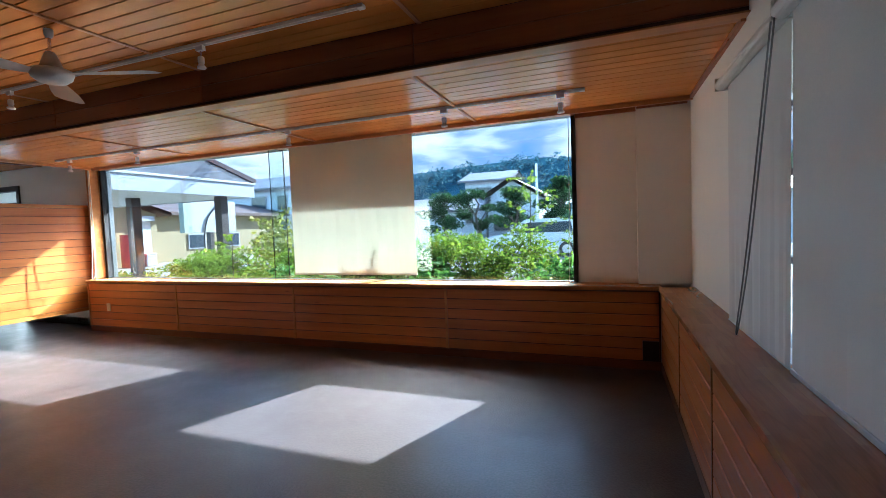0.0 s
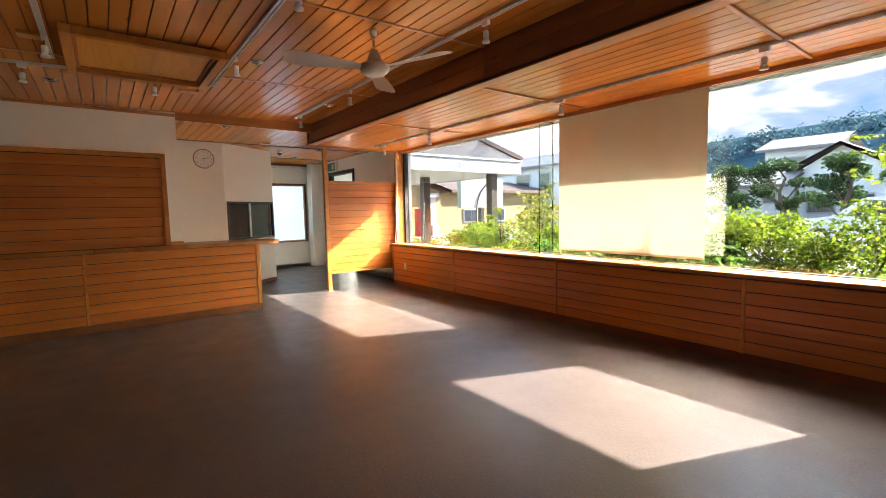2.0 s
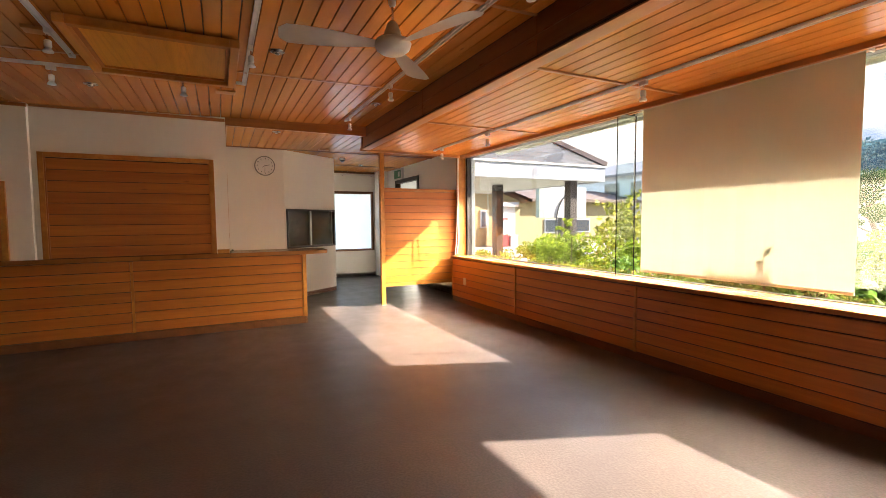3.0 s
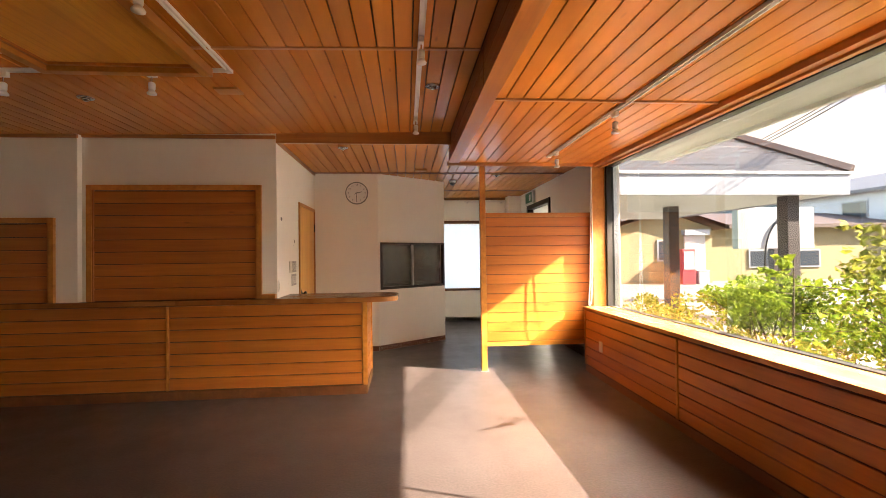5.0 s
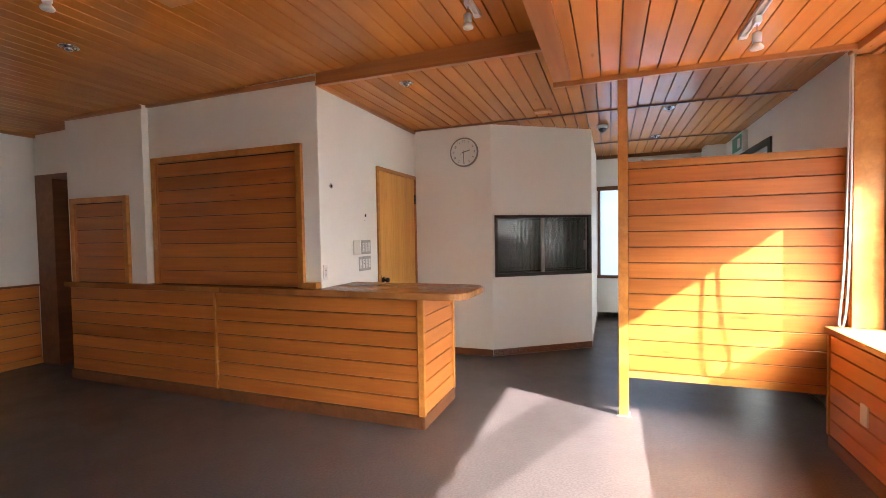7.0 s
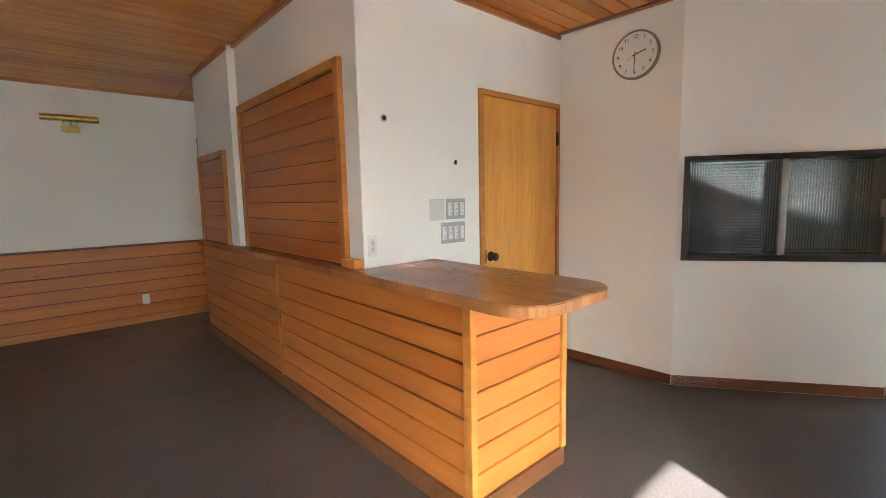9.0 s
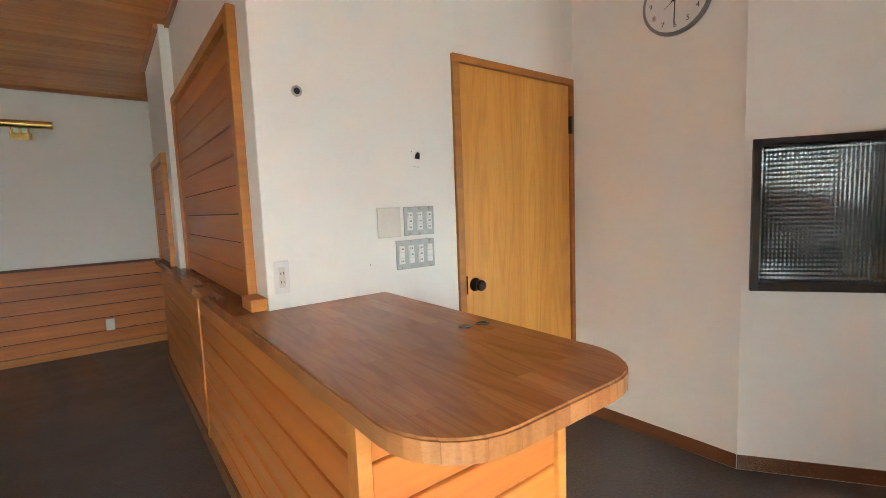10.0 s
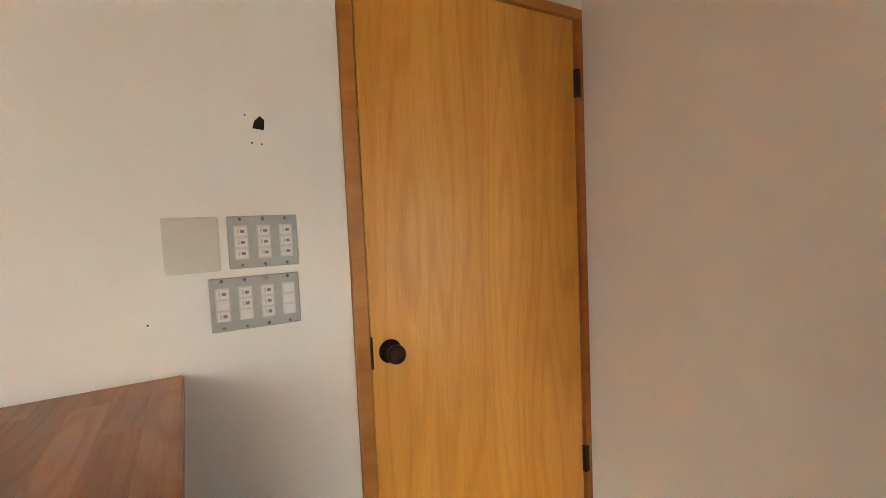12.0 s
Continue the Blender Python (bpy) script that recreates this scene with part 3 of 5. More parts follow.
part("vent_box", bx(0.09, 0.22, BENCH_Y - 0.03, BENCH_Y + 0.012, 0.09, 0.26, bevel=0.004), M_BLACK, bench, "black vent box")

bench2 = thing("side_bench", "brown boarded bench built in under the blinds", "bench")
part("body", bx(0.252, 0.5, -2.70, 4.395, 0.02, 0.69), M_GROOVE, bench2)
part("skirting", bx(0.238, 0.25, -2.70, 4.395, 0.0, 0.075, bevel=0.002), M_SKIRT, bench2)
YS = (4.39, 3.33, 2.36, 1.40, 0.44, -0.52, -1.6, -2.68)
for a, b in zip(YS, YS[1:]):
    planking(bench2, (0.252, a - 0.01, 0.078), (0, -1, 0), (0, 0, 1), a - b - 0.02, 0.612, 5)
    part("gap_strip", bx(0.236, 0.252, b - 0.01, b + 0.01, 0.078, 0.69), M_SKIRT, bench2)
ob = part("top", bx(-3.545, 3.545, -0.14, 0.14, -0.017, 0.017, bevel=0.004), M_TOP, bench2, "worn brown bench top")
ob.matrix_local = basis((0.362, 0.842, 0.7175), (0, 1, 0), (-1, 0, 0))


# ---- blinds ----
def roller_blind(label, width, top, bottom, cloth, tube_r, drop_front):
    """Local x across, y towards the room, hung from z = top."""
    b = thing("roller_blind", label, "blind", "roller blinds")
    part("roller", rd((-width / 2 - 0.02, 0, top), (width / 2 + 0.02, 0, top), tube_r), M_WHITE, b, smooth=False)
    for s_ in (-1, 1):
        part("bracket", bx(s_ * (width / 2 + 0.025) - 0.006, s_ * (width / 2 + 0.025) + 0.006, -0.04, 0.03, top - 0.03, top + 0.04, bevel=0.002), M_IVORY, b)
    bm = bmesh.new()
    n = 24
    rows = []
    for k in range(n + 1):
        x = -width / 2 + width * k / n
        wav = 0.004 * math.sin(k * 0.9) + 0.003 * math.sin(k * 2.3)
        rows.append([bm.verts.new((x, drop_front + wav * f, top + (bottom - top) * f)) for f in (0, 0.35, 0.7, 1.0)])
    for p, q in zip(rows, rows[1:]):
        for i in range(3):
            bm.faces.new((p[i], p[i + 1], q[i + 1], q[i]))
    part("cloth", bm, cloth, b)
    part("bottom_rail", bx(-width / 2, width / 2, drop_front - 0.006, drop_front + 0.006, bottom - 0.018, bottom + 0.002, bevel=0.003), M_SILVER if tube_r > 0.025 else M_IVORY, b)
    return b


b1 = roller_blind("cream roller blind half lowered over the window", 1.575, 2.315, 0.832, M_BLIND, 0.018, 0.0)
b1.matrix_world = Matrix.Translation((-2.865, 4.50, 0))
b2 = roller_blind("pale grey roller blind fully lowered", 0.93, 2.06, 0.735, M_BLIND2, 0.032, -0.03)
b2.matrix_world = basis((0.44, 2.665, 0), (0, 1, 0), (-1, 0, 0))
b3 = roller_blind("pale grey wide roller blind fully lowered", 3.2, 2.06, 0.755, M_BLIND2, 0.032, -0.03)
b3.matrix_world = basis((0.43, 0.555, 0), (0, 1, 0), (-1, 0, 0))


def bead_chain(parent, pts, r=0.004):
    tube(pts, r * 0.6, "bead_chain", M_CHAIN, parent, "dark grey bead pull chain")


bead_chain(b2, [(-0.50, 0.03, 2.06), (-0.38, 0.04, 1.6), (-0.20, 0.04, 1.1), (-0.06, 0.05, 0.76), (-0.03, 0.05, 0.77), (-0.15, 0.04, 1.1), (-0.33, 0.04, 1.6), (-0.46, 0.03, 2.06)], 0.006)
cord = thing("blind_cord", "looped white blind cord beside the window jamb", "cord")
tube([(-7.10, 4.43, 2.30), (-7.105, 4.425, 1.7), (-7.12, 4.42, 1.1), (-7.15, 4.41, 0.80), (-7.14, 4.405, 0.755), (-7.09, 4.41, 0.76), (-7.07, 4.42, 1.0), (-7.075, 4.43, 1.6), (-7.085, 4.435, 2.30)], 0.006, "cord", M_ROPE, cord)
cord2 = thing("blind_cord", "thin white cord at the glass edge of the window", "cord")
tube([(-0.505, 4.53, 2.28), (-0.51, 4.54, 1.6), (-0.515, 4.54, 1.0), (-0.53, 4.53, 0.742), (-0.49, 4.52, 0.742), (-0.42, 4.53, 0.742)], 0.0035, "cord", M_ROPE, cord2)


# ---- partition ----
pt = thing("partition", "slatted orange pine screen on a slender post", "screen")
part("post", bx(-7.41, -7.345, 3.215, 3.28, 0.0, 2.498, bevel=0.004), M_TRIM, pt)
part("core", bx(-7.395, -7.36, 3.281, 4.60, 0.335, 1.773), M_GROOVE, pt)
planking(pt, (-7.36, 3.282, 0.337), (0, 1, 0), (0, 0, 1), 1.315, 1.434, 13, thick=0.012, gap=0.006)
planking(pt, (-7.395, 4.597, 0.337), (0, -1, 0), (0, 0, 1), 1.315, 1.434, 13, thick=0.012, gap=0.006)
for n, z0, z1 in (("top_rail", 1.774, 1.822), ("bottom_rail", 0.285, 0.334)):
    ob = part(n, bx(-0.66, 0.66, -(z1 - z0) / 2, (z1 - z0) / 2, -0.031, 0.031, bevel=0.002), M_TRIM, pt)
    ob.matrix_local = basis((-7.3775, 3.9405, (z0 + z1) / 2), (0, 1, 0), (0, 0, 1))
part("foot_plate", bx(-7.425, -7.33, 3.20, 3.295, 0.0, 0.006, bevel=0.001), M_STEEL, pt, "steel foot plate")


# ---- counter ----
ct = thing("reception_counter", "orange pine boarded reception counter", "counter")
part("body", bx(-6.93, -6.70, 1.097, 1.91, 0.02, 0.89), M_GROOVE, ct)
part("end_panel", bx(-7.305, -6.70, 1.91, 1.95, 0.0, 0.89, bevel=0.003), M_TRIM, ct)
part("front_body", bx(-6.768, -6.70, -0.708, 1.097, 0.02, 0.89), M_GROOVE, ct)
part("side_body", bx(-6.709, -6.70, -1.76, -0.708, 0.02, 0.89), M_GROOVE, ct)
for a, b in ((-1.75, 0.106), (0.106, 1.94)):
    planking(ct, (-6.70, a + 0.013, 0.09), (0, 1, 0), (0, 0, 1), b - a - 0.03, 0.80, 7, thick=0.016)
part("batten", bx(-6.70, -6.676, 0.093, 0.119, 0.09, 0.885, bevel=0.003), M_TRIM, ct)
part("corner_batten", bx(-6.705, -6.672, 1.93, 1.975, 0.09, 0.893, bevel=0.003), M_TRIM, ct)
part("corner_batten", bx(-7.32, -7.285, 1.93, 1.975, 0.09, 0.893, bevel=0.003), M_TRIM, ct)
planking(ct, (-6.708, 1.95, 0.09), (-1, 0, 0), (0, 0, 1), 0.574, 0.80, 7, thick=0.014)
part("skirting", bx(-6.70, -6.674, -1.76, 1.955, 0.0, 0.088, bevel=0.003), M_SKIRT, ct)
part("skirting", bx(-7.31, -6.675, 1.956, 1.972, 0.0, 0.088, bevel=0.003), M_SKIRT, ct)


def rounded_outline():
    pts = [(-6.648, 1.10)]
    for k in range(9):
        a = radians(90 * k / 8)
        pts.append((-6.648 - 0.17 + 0.17 * math.cos(a), 2.275 - 0.17 + 0.17 * math.sin(a)))
    for k in range(9):
        a = radians(90 + 90 * k / 8)
        pts.append((-7.25 + 0.16 + 0.16 * math.cos(a), 2.275 - 0.16 + 0.16 * math.sin(a)))
    return pts + [(-7.25, 1.10)]


bm = prism(bmesh.new(), rounded_outline(), -0.0225, 0.0225)
bmesh.ops.bevel(bm, geom=[e for e in bm.edges if abs(e.verts[0].co.z - e.verts[1].co.z) < 1e-5], offset=0.005, segments=2, affect="EDGES")
for v in bm.verts:
    v.co = Vector((v.co.y, -v.co.x, v.co.z))
ob = part("countertop", bm, M_TOP, ct, "worn varnished wooden counter top with rounded corners")
ob.matrix_local = Matrix.Translation((0, 0, 0.9175)) @ Matrix.Rotation(radians(90), 4, "Z")
ob = part("ledge", bx(-0.905, 0.905, -0.06, 0.06, -0.0225, 0.0225, bevel=0.004), M_TOP, ct)
ob.matrix_local = basis((-6.708, 0.195, 0.9175), (0, 1, 0), (-1, 0, 0))
ob = part("ledge", bx(-0.53, 0.53, -0.031, 0.031, -0.0225, 0.0225, bevel=0.004), M_TOP, ct)
ob.matrix_local = basis((-6.679, -1.24, 0.9175), (0, 1, 0), (-1, 0, 0))
for x, y in ((-7.134, 1.765), (-7.192, 1.775)):
    part("cable_ring", lathe(bmesh.new(), [(0.021, 0), (0.021, 0.0012), (0.018, 0.0012), (0.017, 0.0003)], 20, Matrix.Translation((x, y, 0.9405))), M_BRONZE, ct, "brown cable grommet", True)


# ---- shutters ----
def shutter(label, y0, y1, z0, z1, x, count):
    s = thing("hatch_shutter", label, "shutter", "closed wooden hatch shutters")
    part("backing", bx(x + 0.001, x + 0.006, y0 + 0.03, y1 - 0.03, z0, z1 - 0.03), M_GROOVE, s)
    planking(s, (x + 0.006, y0 + 0.052, z0 + 0.002), (0, 1, 0), (0, 0, 1), y1 - y0 - 0.104, z1 - z0 - 0.06, count, M_SHUT, 0.010, 0.006)
    for a in ((y0, y0 + 0.05, z0, z1), (y1 - 0.05, y1, z0, z1)):
        part("jamb", bx(x, x + 0.034, *a, bevel=0.003), M_TRIM, s)
    part("head", bx(x, x + 0.034, y0 + 0.05, y1 - 0.05, z1 - 0.05, z1, bevel=0.003), M_TRIM, s)
    part("inner_stop", bx(x + 0.006, x + 0.026, y0 + 0.05, y0 + 0.062, z0, z1 - 0.05), M_SHUT, s)
    part("inner_stop", bx(x + 0.006, x + 0.026, y1 - 0.062, y1 - 0.05, z0, z1 - 0.05), M_SHUT, s)
    return s


shutter("large closed reddish wooden shutter above the counter", -0.655, 0.955, 0.94, 2.05, -6.77, 9)
shutter("small closed wooden shutter above the counter", -1.69, -0.90, 0.94, 1.735, -6.71, 6)
stub = thing("corner_block", "small wooden end block on the counter ledge", "trim")
part("block", bx(-6.77, -6.71, 0.96, 1.09, 0.9405, 0.985, bevel=0.003), M_TRIM, stub)

# ---- the doorway beyond the counter ----
dw = thing("door_2", "dark brown door frame of an open doorway", "door", kind="structure")
part("jamb", bx(-7.14, -6.93, -2.70, -2.40, 0, 2.03, bevel=0.004), M_SKIRT, dw)
part("jamb", bx(-7.14, -6.94, -1.93, -1.90, 0, 2.03, bevel=0.004), M_SKIRT, dw)
part("head", bx(-7.14, -6.93, -2.70, -1.90, 2.0, 2.05, bevel=0.004), M_SKIRT, dw)

# ---- dado ----
dd = thing("dado", "pine boarded dado along the back wall", "panelling", kind="structure")
part("backing", bx(-6.93, 0.25, -2.719, -2.712, 0, 0.85), M_GROOVE, dd)
for a, b in ((-6.93, -5.05), (-5.05, -3.1), (-3.1, -1.2), (-1.2, 0.24)):
    planking(dd, (b - 0.004, -2.712, 0.07), (-1, 0, 0), (0, 0, 1), b - a - 0.008, 0.78, 6)
part("cap", bx(-6.93, 0.25, -2.72, -2.675, 0.85, 0.87, bevel=0.003), M_SKIRT, dd)
part("skirting", bx(-6.93, 0.25, -2.715, -2.69, 0, 0.068, bevel=0.002), M_TRIM, dd)
part("wall_socket", bx(-6.33, -6.26, -2.702, -2.692, 0.20, 0.31, bevel=0.003), M_IVORY, dd, "ivory wall socket")

pl = thing("picture_lamp", "slim brass picture lamp on the back wall", "lamp")
part("shade", rd((-6.04, -2.66, 2.15), (-5.59, -2.66, 2.15), 0.035, seg=20), M_BRASS, pl)
for x in (-5.87, -5.815, -5.76):
    part("bracket", bx(x - 0.006, x + 0.006, -2.72, -2.65, 2.03, 2.12), M_BRASS, pl)
part("back_plate", bx(-5.89, -5.74, -2.72, -2.712, 2.02, 2.08, bevel=0.003), M_BRASS, pl)


# ---- brown door ----
d = thing("door_1", "honey veneer door with a dark bronze knob, closed", "door", kind="structure")
part("jamb", bx(-7.695, -7.655, 1.02, 1.112, 0, 1.955, bevel=0.003), M_TRIM, d)
part("jamb", bx(-8.551, -8.520, 1.02, 1.112, 0, 1.955, bevel=0.003), M_SHUT, d)
part("head", bx(-8.551, -7.655, 1.02, 1.112, 1.955, 1.99, bevel=0.003), M_TRIM, d)
leaf = part("door_leaf", bx(-0.97, 0.97, -0.407, 0.407, -0.018, 0.018, bevel=0.002), M_DOOR, d)
leaf.matrix_local = basis((-8.108, 1.082, 0.982), (0, 0, 1), (1, 0, 0))
knob = part("knob", lathe(bmesh.new(), [(0.034, 0), (0.034, 0.006), (0.012, 0.010), (0.011, 0.028), (0.024, 0.034), (0.028, 0.046), (0.024, 0.058), (0.010, 0.062)], 28, basis((-7.757, 1.100, 0.90), (1, 0, 0), (0, 0, -1))), M_BRONZE, d, "dark bronze round door knob", True)
part("latch_plate", bx(-7.702, -7.698, 1.09, 1.113, 0.86, 0.95), M_BRONZE, d)
for z in (1.68, 0.30):
    part("hinge", bx(-8.532, -8.512, 1.098, 1.116, z, z + 0.10, bevel=0.002), M_BRONZE, d, "dark hinge")


# ---- switches, socket and holes on the white wall ----
WY = 1.095


def plate_box(x0, x1, z0, z1, t, bevel=0.003):
    return bx(x0, x1, WY, WY + t, z0, z1, bevel=bevel)


def screw(parent, x, z, y):
    part("screw", lathe(bmesh.new(), [(0.0035, 0), (0.0035, 0.0008), (0.002, 0.0014)], 10, basis((x, y, z), (1, 0, 0), (0, 0, -1))), M_CHROME, parent)


def rocker(parent, x, z, w, h, marks):
    r = part("rocker", bx(x - w / 2, x + w / 2, WY + 0.006, WY + 0.0095, z - h / 2, z + h / 2, bevel=0.0012), M_WHITE, parent, "white rocker switch")
    if marks:
        part("mark", bx(x - w * 0.3, x + w * 0.05, WY + 0.0096, WY + 0.0101, z - h * 0.16, z + h * 0.18), M_MARK, r)
        part("mark", bx(x + w * 0.16, x + w * 0.3, WY + 0.0096, WY + 0.0101, z - h * 0.25, z + h * 0.28), M_SILVER, r)


sw = thing("switch_plate", "steel plate with nine small rocker switches", "switch", "switch plates")
part("plate", plate_box(-7.522, -7.361, 1.169, 1.295, 0.005), M_STEEL, sw)
for i in range(3):
    x = -7.390 - i * 0.0515
    for z in (1.287, 1.177):
        screw(sw, x, z, WY + 0.005)
    part("insert", bx(x - 0.0155, x + 0.0155, WY + 0.005, WY + 0.0062, 1.191, 1.272), M_IVORY, sw)
    for k in range(3):
        rocker(sw, x, 1.258 - k * 0.0265, 0.026, 0.020, True)
sw = thing("switch_plate", "wide steel plate with eight rocker switches", "switch", "switch plates")
part("plate", plate_box(-7.518, -7.314, 1.022, 1.150, 0.005), M_STEEL, sw)
for i, ks in enumerate(((0, 2), (0, 1), (0, 1, 2), ())):
    x = -7.341 - i * 0.050
    for z in (1.142, 1.030):
        screw(sw, x, z, WY + 0.005)
    part("insert", bx(x - 0.0155, x + 0.0155, WY + 0.005, WY + 0.0062, 1.046, 1.126), M_IVORY, sw)
    for k in range(3):
        rocker(sw, x, 1.112 - k * 0.0265, 0.026, 0.022, k in ks)
bl = thing("blank_plate", "ivory blank cover plate on the wall", "cover plate")
part("cover", plate_box(-7.343, -7.229, 1.167, 1.295, 0.007, 0.004), M_IVORY, bl)
so = thing("wall_socket", "white double wall socket above the counter", "socket")
part("plate", plate_box(-6.850, -6.795, 0.995, 1.115, 0.006), M_WHITE, so)
part("insert", bx(-6.834, -6.811, WY + 0.006, WY + 0.008, 1.017, 1.093, bevel=0.001), M_IVORY, so)
for z in (1.07, 1.038):
    for x in (-6.828, -6.818):
        part("slot", bx(x - 0.0012, x + 0.0012, WY + 0.008, WY + 0.0084, z - 0.004, z + 0.004), M_HOLE, so)
so["label"] = "white double wall socket above the counter"
hb = thing("pipe_stub", "open pipe stub in the plaster wall", "pipe")
part("rim", lathe(bmesh.new(), [(0.021, 0), (0.021, 0.004), (0.016, 0.007), (0.012, 0.004), (0.012, 0.001)], 8, basis((-6.925, WY, 1.732), (1, 0, 0), (0, 0, -1))), M_STEEL, hb)
part("bore", lathe(bmesh.new(), [(0.012, 0.001), (0.012, 0.0045)], 16, basis((-6.925, WY, 1.732), (1, 0, 0), (0, 0, -1))), M_HOLE, hb)
hb2 = thing("wall_hole", "broken dark cable hole in the plaster", "hole")
part("hole", prism(bmesh.new(), [(-0.014, -0.012), (0.012, -0.015), (0.014, 0.010), (0.004, 0.018), (-0.009, 0.006)], 0, 0.0015), M_HOLE, hb2).matrix_local = basis((-7.447, WY, 1.517), (-1, 0, 0), (0, 0, 1))


for x, z in ((-7.418, 1.536), (-7.452, 1.468), (-7.430, 1.470), (-7.19, 1.06)):
    n_ = thing("nail_hole", "tiny dark nail hole in the plaster", "hole", "nail holes")
    part("hole", lathe(bmesh.new(), [(0.0022, 0), (0.002, 0.0008)], 8, basis((x, WY, z), (1, 0, 0), (0, 0, -1))), M_HOLE, n_)


# ---- office hatch ----
hw = thing("window_5", "dark-framed sliding office hatch with ribbed glass", "window", kind="structure")


def hpart(name, x0, x1, z0, z1, d0, d1, material, label="", bevel=0.002):
    ob = part(name, bx(x0, x1, z0, z1, d0, d1, bevel=bevel), material, hw, label)
    ob.matrix_local = AFRAME
    return ob


h0, h1, v0, v1 = HATCH
for n, a in (("frame_side", (h0, h0 + 0.03, v0, v1)), ("frame_side", (h1 - 0.03, h1, v0, v1)), ("frame_head", (h0 + 0.03, h1 - 0.03, v1 - 0.03, v1)), ("frame_sill", (h0 + 0.03, h1 - 0.03, v0, v0 + 0.035))):
    hpart(n, *a, -0.10, 0.018, M_DARKFRAME)
mid = (h0 + h1) / 2
hpart("meeting_stile", mid - 0.02, mid + 0.02, v0 + 0.035, v1 - 0.03, -0.05, -0.03, M_STEEL)
hpart("latch", h1 - 0.075, h1 - 0.055, 1.13, 1.24, -0.035, -0.02, M_SILVER, "white pull latch")
for a, b, dep in ((h0 + 0.03, mid + 0.01, -0.06), (mid - 0.01, h1 - 0.03, -0.04)):
    bm = bmesh.new()
    nx = 70
    hz = (v1 - 0.03) - (v0 + 0.035)
    nz = 60
    grid = [[bm.verts.new((a + (b - a) * i / nx, v0 + 0.035 + hz * k / nz, dep + 0.0034 * ((i % 2) + (k % 2)))) for k in range(nz + 1)] for i in range(nx + 1)]
    for i in range(nx):
        for k in range(nz):
            bm.faces.new((grid[i][k], grid[i + 1][k], grid[i + 1][k + 1], grid[i][k + 1]))
    bm.faces.new([bm.verts.new((x, z, dep - 0.004)) for x, z in ((a, v0 + 0.035), (a, v1 - 0.03), (b, v1 - 0.03), (b, v0 + 0.035))])
    g = part("pane", bm, M_RIB, hw, "ribbed patterned glass")
    g.matrix_local = AFRAME
    g.visible_shadow = False


# ---- clock ----
clk = thing("wall_clock", "round white wall clock with grey rim", "clock")
CM = Matrix.Translation((-8.588, 1.68, 2.22)) @ Matrix.Rotation(radians(2.4), 4, "Z") @ basis((0, 0, 0), (0, 1, 0), (0, 0, 1))
part("case", lathe(bmesh.new(), [(0.152, 0), (0.158, 0.01), (0.157, 0.03), (0.150, 0.036), (0.143, 0.030)], 48, CM), plain("grey clock rim", (0.24, 0.24, 0.23), 0.35), clk, smooth=True)
part("face", lathe(bmesh.new(), [(0.143, 0.028), (0.143, 0.031)], 48, CM), M_WHITE, clk)
for k in range(1, 13):
    a = radians(90 - 30 * k)
    text(str(k), 0.034, CM @ Matrix.Translation((0.115 * math.cos(a), 0.115 * math.sin(a), 0.0315)), M_BLACK, "numeral", clk)


def pointer(name, angle, length, width, material, z):
    ob = part(name, bx(-width / 2, width / 2, -0.02, length, 0, 0.0012), material, clk)
    ob.matrix_local = CM @ Matrix.Translation((0, 0, z)) @ Matrix.Rotation(radians(-angle), 4, "Z")


pointer("hour_pointer", 75, 0.075, 0.007, M_BLACK, 0.0325)
pointer("minute_pointer", 182, 0.108, 0.005, M_BLACK, 0.034)
pointer("second_pointer", 238, 0.06, 0.002, M_BLACK, 0.0355)


cr = thing("curtain_rail", "short white curtain rail on the end wall", "rail")
part("rail", bx(-11.28, -11.25, 3.55, 4.38, 2.40, 2.43, bevel=0.004), M_WHITE, cr)
for y in (3.6, 4.3):
    part("bracket", bx(-11.30, -11.25, y, y + 0.03, 2.385, 2.40), M_SILVER, cr)


# ---- exit sign, camera dome, downlights, vents ----
ex = thing("exit_sign", "green and white emergency exit sign", "sign")
part("case", bx(-10.50, -9.98, 4.60, 4.649, 2.235, 2.475, bevel=0.004), M_WHITE, ex)
part("face", bx(-10.44, -10.04, 4.596, 4.60, 2.27, 2.445), M_GREEN, ex)
part("arrow_panel", bx(-10.20, -10.10, 4.594, 4.596, 2.30, 2.41), M_WHITE, ex)
dm = thing("dome_camera", "small white and black ceiling dome camera", "camera")
part("base", lathe(bmesh.new(), [(0.055, 0), (0.055, -0.03), (0.05, -0.04)][::-1], 24, Matrix.Translation((-9.15, 3.09, ENTRY))), M_WHITE, dm, smooth=True)
part("dome", lathe(bmesh.new(), [(0.004, -0.085), (0.025, -0.078), (0.04, -0.06), (0.045, -0.04)], 24, Matrix.Translation((-9.15, 3.09, ENTRY))), M_BLACK, dm, smooth=True)


def downlight(x, y, z):
    d_ = thing("downlight", "small round chrome ceiling downlight", "lamp", "ceiling downlights")
    m = Matrix.Translation((x, y, z))
    part("ring", lathe(bmesh.new(), [(0.030, -0.003), (0.045, -0.012), (0.055, -0.008), (0.056, 0.0)], 28, m), M_CHROME, d_, smooth=True)
    part("lamp", lathe(bmesh.new(), [(0.012, -0.03), (0.022, -0.024), (0.027, -0.004)], 20, m), M_CHROME, d_, smooth=True)


for x, y in ((-5.74, 0.02), (-4.33, 1.42), (-5.52, 2.57)):
    downlight(x, y, CEIL + SLOPE * y)
